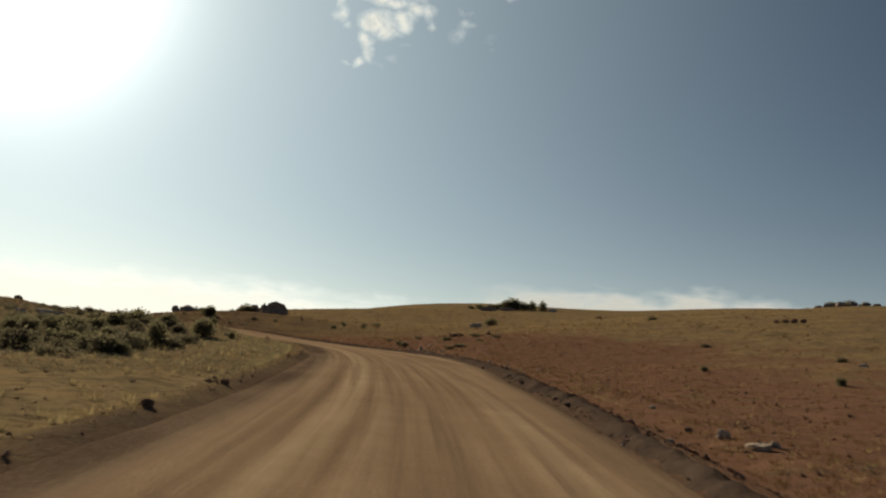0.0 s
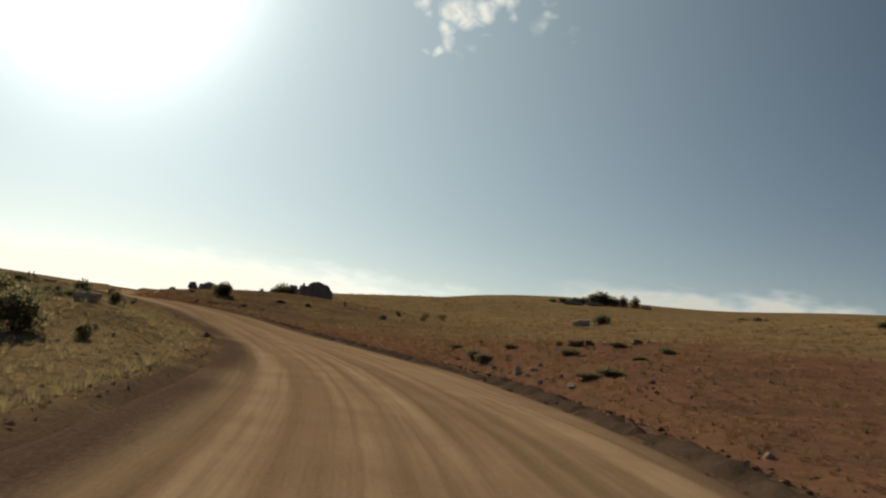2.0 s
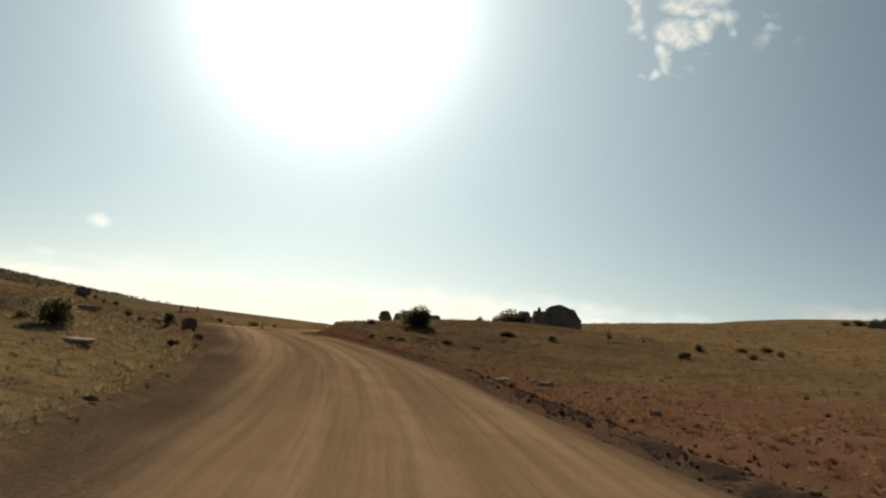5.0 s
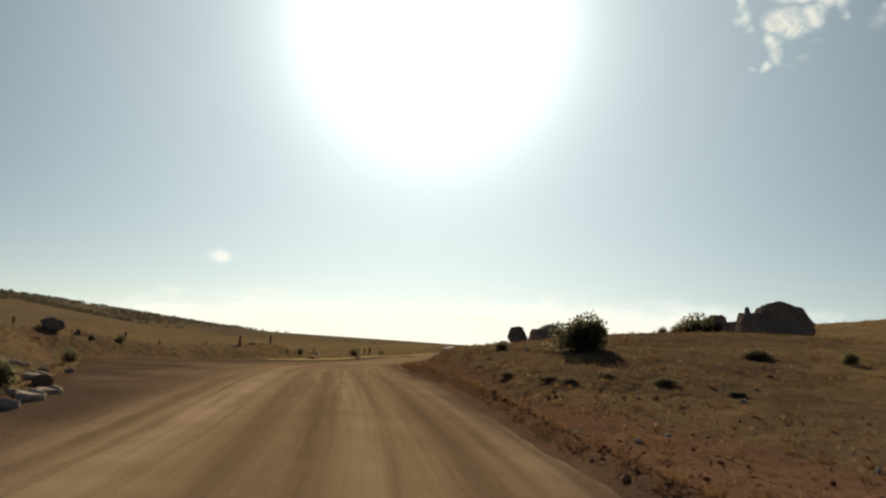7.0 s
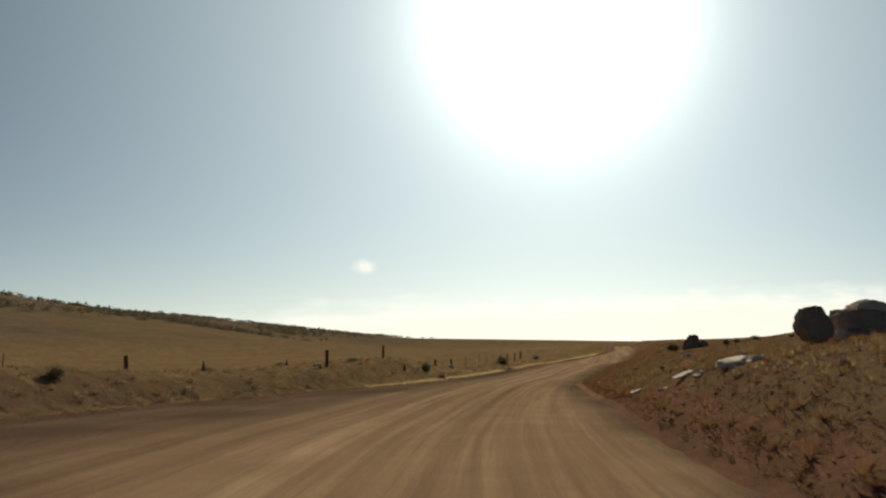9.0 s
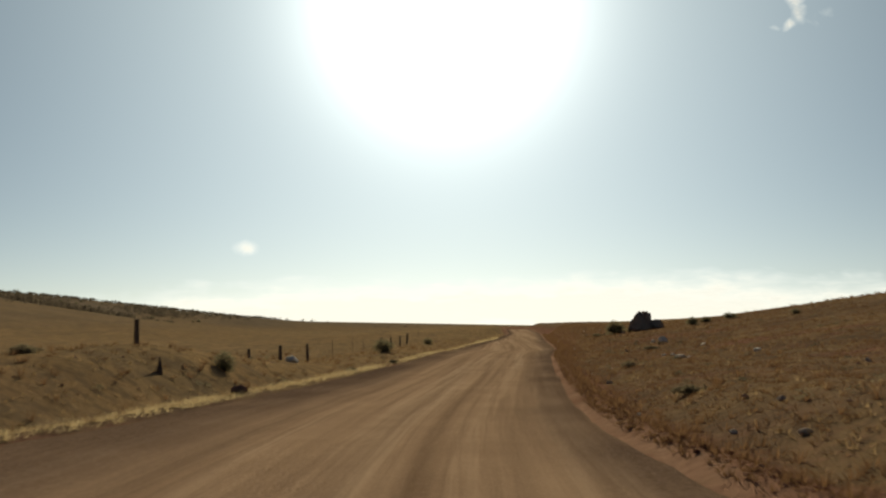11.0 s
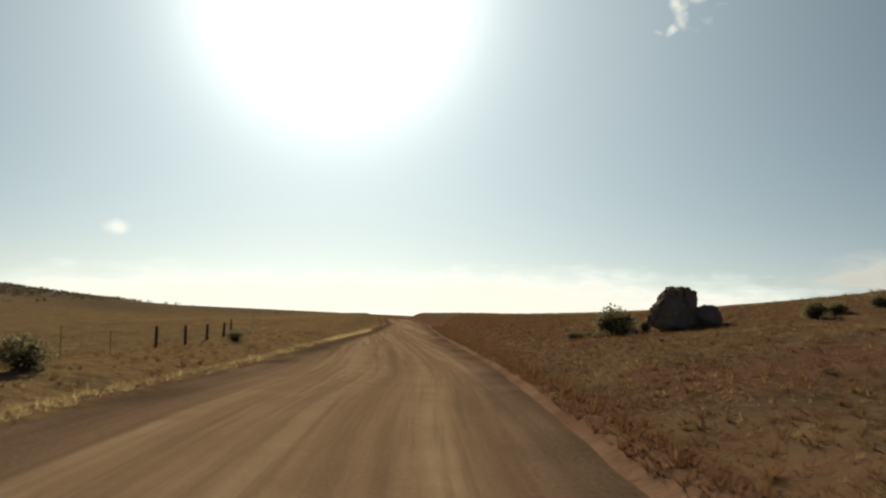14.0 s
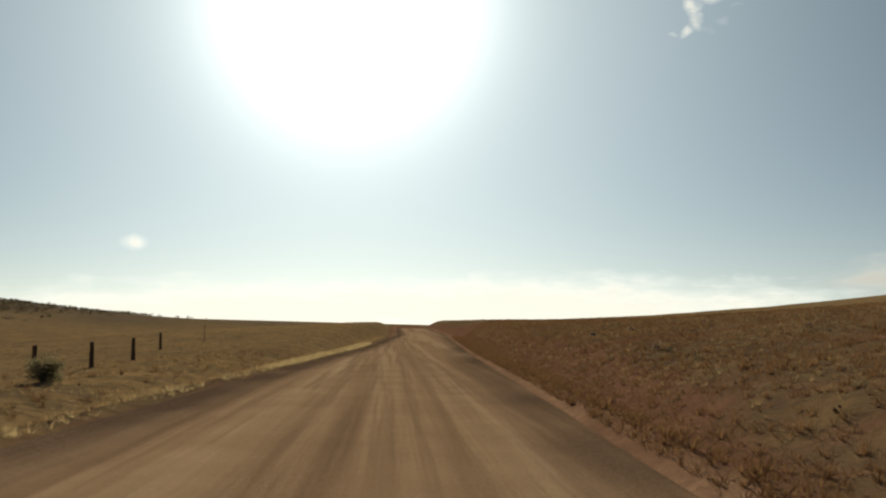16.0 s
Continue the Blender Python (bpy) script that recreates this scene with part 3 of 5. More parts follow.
    return tagged(new("road", mesh), "unpaved tan gravel road with wheel ruts and loose edges", "road", kind="structure")


def build_windrow(side, label, heights, width, seed):
    """A low ridge of loose soil and stones that the grader left along one edge of the road."""
    along = np.arange(-6, 84, 0.16)
    le, re = road_edges(along)
    t = np.linspace(-1, 1, 15)
    middle = np.where(side > 0, re, le) + side * (0.16 + 0.22 * grain(along, along * 0, 6.0, 3, seed))
    wide = width * (0.8 + 0.4 * grain(along, along * 0 + 20, 4.0, 3, seed + 1))
    d = middle[:, None] + wide[:, None] * t / 2
    cx, cy = np.interp(along, ALONG, LINE[:, 0])[:, None], np.interp(along, ALONG, LINE[:, 1])[:, None]
    ax, ay = np.interp(along, ALONG, AHEAD[:, 0])[:, None], np.interp(along, ALONG, AHEAD[:, 1])[:, None]
    x, y = cx + d * ay, cy - d * ax
    tall = np.interp(along, heights[0], heights[1])[:, None] * (0.75 + 0.55 * grain(along, along * 0 + 40, 3.0, 3, seed + 2))[:, None]
    hump = np.cos(t * math.pi / 2) ** 1.3
    z = land(x, y, False)[0] + tall * hump + hump * (0.05 * grain(x, y, 0.45, 2, seed + 3) + 0.035 * np.abs(grain(x, y, 0.25, 1, seed + 4))) - 0.12 * (1 - hump)
    mesh = grid_mesh("windrow", np.stack([x.ravel(), y.ravel(), z.ravel()], 1), len(along), len(t), M_WINDROW)
    return tagged(new("windrow", mesh), label, "soil ridge", kind="structure")


build_ground()
build_road()
build_windrow(1, "dark ridge of loose gravel along the road", ((0, 50, 70, 84), (0.045, 0.04, 0.01, -0.08)), 1.1, 71)


def floor_at(x, y):
    return float(land(np.array([x]), np.array([y]))[0][0])


# ---- clouds ----
def build_cloud(name, turn, high, width, height, label, seed, fall=1.0, flat=False, lobes=(), material=None):
    """A cloud far off, of that many degrees across and high, at a heading to the left of north and a height in degrees."""
    rows, cols, far = (41, 61, 4700.0) if not lobes else (51, 121, 4700.0) if flat else (141, 201, 4700.0)
    a = np.radians(turn - np.linspace(-0.5, 0.5, cols) * width)
    b = np.radians(high + np.linspace(-0.5, 0.5, rows) * height)
    aa, bb = np.meshgrid(a, b)
    x, y, z = -30 - np.sin(aa) * np.cos(bb) * far, 90 + np.cos(aa) * np.cos(bb) * far, np.sin(bb) * far
    mx, my, mz = x.mean(), y.mean(), z.mean()
    mesh = grid_mesh(name, np.stack([x.ravel() - mx, y.ravel() - my, z.ravel() - mz], 1), rows, cols, material or M_CLOUD)
    uu, vv = np.meshgrid(np.linspace(-1, 1, cols), np.linspace(-1, 1, rows))
    if lobes:
        thick = np.full(uu.shape, -0.8)
        wa = np.degrees(aa) + 0.30 * grain(np.degrees(aa), np.degrees(bb), 0.9, 3, 61)
        wb = np.degrees(bb) + 0.26 * grain(np.degrees(aa), np.degrees(bb), 0.9, 3, 62)
        for la, lb, ra, rb, weight in lobes:
            thick = np.maximum(thick, weight * (1.0 - np.hypot((wa - la) / (1.75 * ra), (wb - lb) / (1.65 * rb))))
    elif flat:
        thick = fall * (1 - np.abs(uu) ** 3) * (1 - smooth((vv + 0.4) / 1.3)) * smooth((vv + 1) / 0.25)
    else:
        thick = fall * np.clip(1.15 - 1.15 * np.hypot(uu, vv), -1, 1)
    thick = np.where((np.abs(uu) > 0.99) | (np.abs(vv) > 0.99), -1.5, thick * 1.1 - 0.1)
    mesh.attributes.new("thick", "FLOAT", "POINT").data.foreach_set("value", thick.ravel().astype(np.float32))
    lay = mesh.uv_layers.new(name="lay")
    corner = np.empty(len(mesh.loops), dtype=np.int32)
    mesh.loops.foreach_get("vertex_index", corner)
    uv = np.stack([aa.ravel() * (7 if flat else 12) + seed, bb.ravel() * (30 if flat else 12)], 1)[corner]
    lay.data.foreach_set("uv", uv.ravel().astype(np.float32))
    ob = new(name, mesh)
    ob.location = (mx, my, mz)
    return tagged(ob, label, "cloud", kind="structure")


# lobes: heading, height, half width and half height in degrees, thickness
LOBES = ((8.19, 19.71, 0.38, 0.65, 0.95), (8.07, 18.81, 0.38, 0.65, 0.95), (7.75, 18.15, 0.34, 0.26, 0.7), (8.45, 20.25, 0.49, 0.33, 0.8), (5.99, 18.57, 0.89, 0.55, 1.3), (5.28, 18.15, 0.68, 0.46, 1.1),
         (6.61, 18.63, 0.48, 0.33, 0.9), (4.61, 18.74, 0.52, 0.52, 1.0), (4.1, 18.97, 0.45, 0.33, 0.8), (6.55, 17.46, 0.41, 0.59, 0.95), (6.32, 16.85, 0.44, 0.59, 1.1), (6.72, 16.15, 0.34, 0.29, 1.0),
         (5.02, 16.65, 0.75, 0.59, 0.5), (4.23, 17.3, 0.55, 0.26, 0.42), (5.76, 20.05, 0.83, 0.46, 1.1), (4.81, 19.63, 0.69, 0.36, 1.0), (3.63, 19.37, 0.76, 0.36, 1.0), (2.82, 19.35, 0.48, 0.65, 0.7),
         (2.69, 18.53, 0.27, 0.26, 0.6), (4.4, 20.62, 1.39, 0.65, 1.0), (0.58, 19.05, 0.62, 0.23, 0.45), (7.6, 16.1, 0.6, 0.14, 0.42), (0.4, 19.7, 0.9, 0.35, 0.4), (-2.0, 20.5, 0.5, 0.35, 0.42),
         (-0.1, 18.1, 1.5, 1.0, 0.28), (4.6, 21.9, 2.8, 1.3, 0.9))
build_cloud("cloud", 4.0, 19.2, 13.4, 8.6, "ragged white fair-weather cloud high in the sky", 3, 0.75, False, LOBES)
build_cloud("cloud", 37.4, 4.55, 2.3, 1.25, "small white wisp of cloud low over the hills", 5, 0.8, material=M_CLOUD_SUNWARD)
# lobes of the low banks
BANK_EAST = ((-6.0, 3.0, 3.6, 1.0, 1.5), (-9.0, 2.9, 3.2, 1.1, 1.5), (-14.2, 3.2, 2.0, 1.25, 1.7), (-17.0, 3.1, 3.2, 1.1, 1.6), (-21.0, 2.8, 3.0, 0.9, 1.3), (-11.6, 2.9, 2.4, 1.0, 1.4), (-3.0, 2.6, 2.6, 0.8, 1.2))
BANK_WEST = ((18.0, 1.2, 9.0, 1.5, 1.5), (24.0, 1.2, 8.0, 1.3, 1.4), (31.0, 0.9, 8.0, 1.7, 1.4), (12.0, 1.0, 7.0, 1.8, 1.4), (38.0, 0.6, 7.0, 1.6, 1.2), (4.0, 1.2, 5.0, 1.4, 0.9))
build_cloud("cloud_bank", -12.5, 3.0, 28, 4.4, "long low bank of cream cloud behind the hill", 9, 0.9, True, BANK_EAST, M_CLOUD_LOW)
build_cloud("cloud_bank", 21.0, 1.2, 52, 5.0, "long low bank of pale cloud along the horizon", 14, 0.6, True, BANK_WEST, M_CLOUD_SUNWARD)


# ---- makers of stones, bushes and posts ----
def part(name, bm, material, parent, label=""):
    mesh = bpy.data.meshes.new(name)
    bm.to_mesh(mesh)
    bm.free()
    mesh.materials.append(material)
    ob = new(name, mesh)
    ob.parent = parent
    return tagged(ob, label)


def array_mesh(name, points, faces, material, smooth_shade=False):
    mesh = bpy.data.meshes.new(name)
    mesh.from_pydata(points.tolist(), [], faces.tolist())
    mesh.materials.append(material)
    if smooth_shade:
        mesh.polygons.foreach_set("use_smooth", [True] * len(mesh.polygons))
    return mesh


def fit_box(bm, size, foot=0.14):
    """Stretches a mesh to a size, with the lowest part of it below 0."""
    for axis in range(3):
        low, high = min(v.co[axis] for v in bm.verts), max(v.co[axis] for v in bm.verts)
        for v in bm.verts:
            share = (v.co[axis] - low) / (high - low)
            v.co[axis] = ((share * (1 + foot) - foot) if axis == 2 else share - 0.5) * size[axis]


def rock_mesh(name, material, seed, size, cuts=9, level=3, rough=0.16, crack=0.0):
    """A rock of about that size, cut by random planes and then worn; its base lies at 0."""
    rnd = random.Random(seed)
    bm = bmesh.new()
    bmesh.ops.create_icosphere(bm, subdivisions=level, radius=0.5)
    planes = []
    for _ in range(cuts):
        way = Vector((rnd.gauss(0, 1), rnd.gauss(0, 1), rnd.gauss(0, 0.7))).normalized()
        planes.append((way, rnd.uniform(0.30, 0.45)))
    shift = Vector((rnd.uniform(0, 50), rnd.uniform(0, 50), rnd.uniform(0, 50)))
    for v in bm.verts:
        p = v.co.copy()
        for way, far in planes:
            over = p.dot(way) - far
            if over > 0:
                p -= way * over * 0.9
        n = noise.fractal(p * 3.2 + shift, 0.9, 2.1, 4)
        p += p.normalized() * rough * 0.5 * n
        if crack:
            c = abs(noise.noise(Vector((p.x * 4.0, p.y * 4.0, p.z * 1.2)) + shift))
            p -= p.normalized() * crack * max(0, 0.12 - c) / 0.12
        v.co = p
    fit_box(bm, size)
    mesh = bpy.data.meshes.new(name)
    bm.to_mesh(mesh)
    bm.free()
    mesh.polygons.foreach_set("use_smooth", [level > 3] * len(mesh.polygons))
    mesh.materials.append(material)
    return mesh


def limb(bm, path, thick, sides=5):
    """A tapered limb along a path of points."""
    rings = []
    for n, p in enumerate(path):
        r = thick * (1 - 0.8 * n / (len(path) - 1))
        rings.append([bm.verts.new((p[0] + r * math.cos(a), p[1] + r * math.sin(a), p[2])) for a in (2 * math.pi * k / sides for k in range(sides))])
    for low, high in zip(rings, rings[1:]):
        for k in range(sides):
            bm.faces.new((low[k], low[(k + 1) % sides], high[(k + 1) % sides], high[k]))


def leaf_cloud(rs, lumps, count, leaf, squash=1.0, upward=0.3):
    """Small leaf sprays as quads on and in lumps (x, y, z, radius)."""
    lumps = np.array(lumps)
    share = lumps[:, 3] ** 2
    pick = rs.choice(len(lumps), count, p=share / share.sum())
    way = rs.normal(size=(count, 3))
    way /= np.linalg.norm(way, axis=1)[:, None]
    deep = lumps[pick, 3] * rs.uniform(0.55, 1.12, count)
    mid = lumps[pick, :3] + way * deep[:, None] * np.array([1, 1, squash])
    mid[:, 2] = np.maximum(mid[:, 2], 0.01)
    a = way * 0.6 + rs.normal(size=(count, 3)) * 0.7 + np.array([0, 0, upward])
    a /= np.linalg.norm(a, axis=1)[:, None]
    b = np.cross(a, rs.normal(size=(count, 3)))
    b /= np.linalg.norm(b, axis=1)[:, None]
    size = leaf * rs.uniform(0.5, 1.5, count)[:, None]
    pts = np.stack([mid - b * size * 0.35, mid + a * size * 0.3 - b * size * 0.45, mid + a * size * 1.4, mid + a * size * 0.3 + b * size * 0.45], 1)
    return pts.reshape(-1, 3), np.arange(count * 4).reshape(-1, 4)


def bush(name, label, category, material, seed, count, leaf, lumps=19, squash=0.9, base=0.0, full=False):
    """A bush about 1 m wide and 1 m high, with a branching trunk and a crown of leaf sprays."""
    rs = np.random.RandomState(seed)
    root = new(name)
    blobs = []
    for k in range(lumps):
        a, r = rs.uniform(0, 2 * math.pi), math.sqrt(rs.uniform(0, 1)) * 0.36
        top = 0.80 - 0.75 * r * rs.uniform(0.5, 1.2)
        z = rs.uniform(base + 0.08, max(base + 0.2, top))
        if k % 3 == 0:
            z = base + rs.uniform(0.08, 0.16)
        blobs.append((r * math.cos(a), r * math.sin(a), z, rs.uniform(0.11, 0.20)))
    blobs.append((0, 0, 0.36 + base * 0.5, 0.27))
    if full:
        for k in range(7):
            a = 2 * math.pi * (k + rs.uniform(-0.2, 0.2)) / 7
            blobs.append((0.24 * math.cos(a), 0.24 * math.sin(a), rs.uniform(0.26, 0.42), rs.uniform(0.2, 0.25)))
        blobs.append((rs.uniform(-0.06, 0.06), rs.uniform(-0.06, 0.06), 0.52, 0.27))
    bm = bmesh.new()
    for x, y, z, r in blobs[:7]:
        limb(bm, [(0.02 * x, 0.02 * y, -0.05), (0.35 * x, 0.35 * y, 0.35 * z), (0.8 * x, 0.8 * y, 0.75 * z), (x, y, z)], 0.035)
    pts, faces = leaf_cloud(rs, blobs, count, leaf, squash)
    mid = (np.percentile(pts[:, :2], 99.6, 0) + np.percentile(pts[:, :2], 0.4, 0)) / 2
    wide = (np.percentile(pts[:, :2], 99.6, 0) - np.percentile(pts[:, :2], 0.4, 0)).max()
    grow = np.array([1 / wide, 1 / wide, 1 / np.percentile(pts[:, 2], 99.6)])
    pts = (pts - np.array([*mid, 0])) * grow
    for v in bm.verts:
        v.co = Vector(((v.co.x - mid[0]) * grow[0], (v.co.y - mid[1]) * grow[1], v.co.z * grow[2]))
    part("trunk", bm, M_BARK, root)
    crown = new("crown", array_mesh("crown", pts, faces, material))
    crown.parent = root
    return tagged(root, label, category)


def at(x, y, wide, high, turn=0.0, sink=0.0, deep=None, lean=0.0):
    """A pose on the ground, scaled; lean tips it that many radians to the west and half as much to the south."""
    return (Matrix.Translation((x, y, floor_at(x, y) - sink)) @ Matrix.Rotation(-lean, 4, "Y") @ Matrix.Rotation(0.6 * lean, 4, "X") @ Matrix.Rotation(turn, 4, "Z")
            @ Matrix.Diagonal((wide, deep or wide, high, 1)))


def spread_out(things, kinds, rnd, sink=0.05, lean=0.0):
    """Puts copies of the kinds at x, y, width, height; each kind itself takes its first place."""
    poses = {kind.name: [] for kind in kinds}
    for x, y, wide, high in things:
        poses[rnd.choice(kinds).name].append(at(x, y, wide, high, rnd.uniform(0, 6.28), sink * high, lean=lean))
    for kind in kinds:
        for m in poses[kind.name][1:]:
            copy_thing(kind, m)
        if poses[kind.name]:
            kind.matrix_basis = poses[kind.name][0]
        else:
            for ob in (*kind.children, kind):
                bpy.data.objects.remove(ob)


def scatter(count, seed, along, outward, side, clump=0.0):
    """Places on the ground beside the road: metres along it, metres outside its edge; side -1, 1 or 0 for both."""
    rs = np.random.RandomState(seed)
    s = rs.uniform(*along, count)
    o = outward[0] + (outward[1] - outward[0]) * rs.uniform(0, 1, count) ** 1.6
    left = rs.rand(count) < 0.5 if side == 0 else np.full(count, side < 0)
    le, re = road_edges(s)
    d = np.where(left, le - o, re + o)
    x, y = np.interp(s, ALONG, LINE[:, 0]) + d * np.interp(s, ALONG, AHEAD[:, 1]), np.interp(s, ALONG, LINE[:, 1]) - d * np.interp(s, ALONG, AHEAD[:, 0])
    if clump:
        keep = grain(x, y, 5.0, 2, 20) + 0.6 * rs.normal(size=count) > clump
        x, y = x[keep], y[keep]
    z, out, _ = land(x, y)
    keep = out > outward[0] * 0.8
    return np.stack([x, y, z], 1)[keep]


# ---- boulders ----
def boulder(x, y, size, seed, label, turn=0.0, cuts=11, crack=0.05, level=5, rough=0.12, material=None, sink=0.12):
    ob = tagged(new("boulder", rock_mesh("boulder", material or M_GRANITE, seed, size, cuts, level, rough, crack)), label, "boulder")
    ob.matrix_basis = Matrix.Translation((x, y, floor_at(x, y) - sink * size[2] * 0.3)) @ Matrix.Rotation(turn, 4, "Z")
    return ob


def cut_boulder(x, y, size, turn, label, planes, seed, cracks=0.05, notch=None, level=6, material=None, rough=0.03, worn=0.98):
    """A boulder shaped by named cut planes (way, distance), with upright cracks and, if wanted, a notched top."""
    bm = bmesh.new()
    bmesh.ops.create_icosphere(bm, subdivisions=level, radius=0.5)
    ways = [(Vector(v).normalized(), f) for v, f in planes]
    shift = Vector((seed * 3.1, seed * 7.7, seed * 1.3))
    for v in bm.verts:
        p = v.co.normalized() * 0.7
        for way, far in ways:
            over = p.dot(way) - far
            if over > 0:
                p -= way * over * worn
        c = abs(noise.noise(Vector((p.x * 4.2 + 0.7 * p.z, p.y * 3.0, p.z * 0.9)) + shift))
        p -= Vector((p.x, p.y, 0.2)).normalized() * cracks * max(0, 0.10 - c) / 0.10
        c = abs(noise.noise(Vector((p.x * 2.0, p.y * 2.0, p.z * 7.0)) + shift * 2))
        p -= Vector((p.x, p.y, 0)).normalized() * cracks * 0.35 * max(0, 0.08 - c) / 0.08
        if notch:
            for place, wide, deep in notch:
                if p.z > 0:
                    p.z -= deep * max(0, 1 - abs(p.x - place) / wide)
        p += p.normalized() * rough * (noise.fractal(p * 5 + shift, 0.8, 2.2, 5) + 0.6 * noise.noise(p * 2.2 + shift))
        v.co = p
    fit_box(bm, size, 0.1)
    mesh = bpy.data.meshes.new("boulder")
    bm.to_mesh(mesh)
    bm.free()
    mesh.polygons.foreach_set("use_smooth", [True] * len(mesh.polygons))
    mesh.materials.append(material or M_GRANITE)
    ob = tagged(new("boulder", mesh), label, "boulder")
    ob.matrix_basis = Matrix.Translation((x, y, floor_at(x, y) - 0.06)) @ Matrix.Rotation(turn, 4, "Z")
    return ob


DOME = (((-1, -0.2, 0.25), 0.40), ((-0.5, -1, 0.15), 0.42), ((0.6, -1, 0.25), 0.40), ((1, 0, 0.55), 0.36), ((0.42, 0, 1), 0.30), ((-0.35, 0.1, 1), 0.36),
        ((0, 1, 0.3), 0.42), ((1, 0.1, 0.12), 0.47), ((0.7, 0.1, 0.9), 0.34))
BLOCK = (((-1, -0.1, 0.15), 0.40), ((1, 0.1, 0.1), 0.42), ((0, -1, 0.12), 0.40), ((0.1, 1, 0.1), 0.42), ((0.05, 0, 1), 0.33), ((-0.8, -0.3, 0.8), 0.42),
         ((0.8, -0.2, 0.7), 0.43), ((0.5, -0.8, 0.3), 0.43))
PEBBLE = (((-1, -0.3, 0.5), 0.42), ((1, 0.1, 0.6), 0.41), ((0, -1, 0.4), 0.42), ((0.1, 1, 0.4), 0.42), ((-0.1, 0, 1), 0.40), ((-0.7, -0.3, -0.8), 0.42), ((0.7, -0.6, 0.1), 0.43))
SPIRE = (((-1, -0.1, 0.12), 0.34), ((1, 0.1, 0.25), 0.33), ((0, -1, 0.12), 0.36), ((0.1, 1, 0.1), 0.38), ((0.3, 0, 1), 0.55), ((-0.5, -0.3, 1), 0.52), ((0.6, 0, 0.6), 0.44))
SPLIT = (((-1.0, -0.05, 0.62), 0.31), ((-1.0, -0.3, 0.14), 0.43), ((-0.45, -1, 0.2), 0.37), ((0.6, -1, 0.06), 0.36), ((1, 0.1, 0.16), 0.38),
         ((0, 1, 0.15), 0.42), ((0.05, 0.0, 1), 0.42), ((-1, 0.7, 0.1), 0.42), ((0.9, -0.6, -0.1), 0.42), ((0.8, 0, 0.9), 0.47))
# the big boulder with its shoulder and horn, and the rocks beside it
cut_boulder(-24.75, 136.8, (3.1, 2.6, 1.95), 0.25, "big rounded dark granite boulder on the grassy rise", DOME, 3, 0.05)
cut_boulder(-26.15, 136.2, (1.6, 1.4, 1.45), 0.25, "low granite shoulder rock against the big boulder", BLOCK, 5, 0.05, None, 5, None, 0.05, 0.88)
cut_boulder(-26.35, 136.0, (0.5, 0.45, 1.72), 0.1, "narrow granite horn rising beside the big boulder", SPIRE, 6, 0.02, None, 4)
cut_boulder(-28.65, 140.8, (1.15, 1.0, 1.75), 0.25, "blocky dark granite boulder beside juniper bushes", BLOCK, 7, 0.05, None, 5, None, 0.05, 0.88)
cut_boulder(-27.5, 139.6, (1.5, 1.0, 1.25), 0.6, "low dark granite rock between boulders", PEBBLE, 8, 0.04, None, 5, None, 0.05, 0.80)
# the row of boulders above the cutting
cut_boulder(-37.55, 132.6, (1.1, 0.95, 1.1), 0.2, "rounded dark boulder standing in a row of boulders", PEBBLE, 9, 0.04, None, 5, None, 0.05, 0.80)
cut_boulder(-36.6, 134.5, (2.0, 1.5, 0.92), 0.3, "flat-topped dark granite boulder under the brightened cap rock", BLOCK, 10, 0.07, None, 5, None, 0.05, 0.88)
# the cap's sunlit rim is put into its paler rock colour
cut_boulder(-36.45, 134.9, (1.6, 1.3, 1.18), 0.3, "flat cap rock on the boulder row, coloured pale as if rim-lit", (((-0.35, -0.2, 1), 0.34), ((0.4, 0, 1), 0.36), ((0, -1, 0.5), 0.4), ((0, 1, 0.2), 0.4), ((0, -0.1, 1), 0.38)), 11, 0.03, None, 5, M_SLAB, 0.03, 0.85)
cut_boulder(-34.75, 136.2, (1.4, 1.2, 0.95), 0.4, "rounded dark boulder at the end of the boulder row", PEBBLE, 12, 0.05, None, 5, None, 0.05, 0.80)
boulder(-37.0, 133.5, (0.5, 0.4, 0.35), 35, "small pale rock at the foot of the boulders", 0.4, 7, 0, 4, 0.12, M_SLAB)
# the split boulder above the road's bend
cut_boulder(-61.96, 193.18, (1.62, 1.4, 1.42), 0.32, "tall split granite boulder with a sloping pale face", SPLIT, 4, 0.10, ((-0.02, 0.05, 0.10), (0.13, 0.035, 0.05), (0.27, 0.04, 0.06)), 6)
cut_boulder(-60.98, 193.5, (1.05, 0.85, 0.7), 0.4, "rounded dark boulder leaning on the split boulder", PEBBLE, 14, 0.04, None, 5, None, 0.05, 0.80)
boulder(-63.15, 193.0, (0.3, 0.25, 0.18), 43, "small pale rock between bush and boulder", 0.5, 8, 0, 4)
boulder(6.9, 228.0, (4.3, 1.5, 0.95), 44, "long dark rock ledge below the hilltop", 0.2, 8, 0.03, 4)
boulder(11.6, 233.5, (4.4, 1.6, 0.85), 46, "low dark rock ledge below the hilltop", 0.1, 8, 0.03, 4)
boulder(23.4, 247.8, (2.5, 1.3, 0.9), 45, "pale blocky rock at the end of the hilltop trees", 0.0, 6, 0, 4, 0.06, M_SLAB)
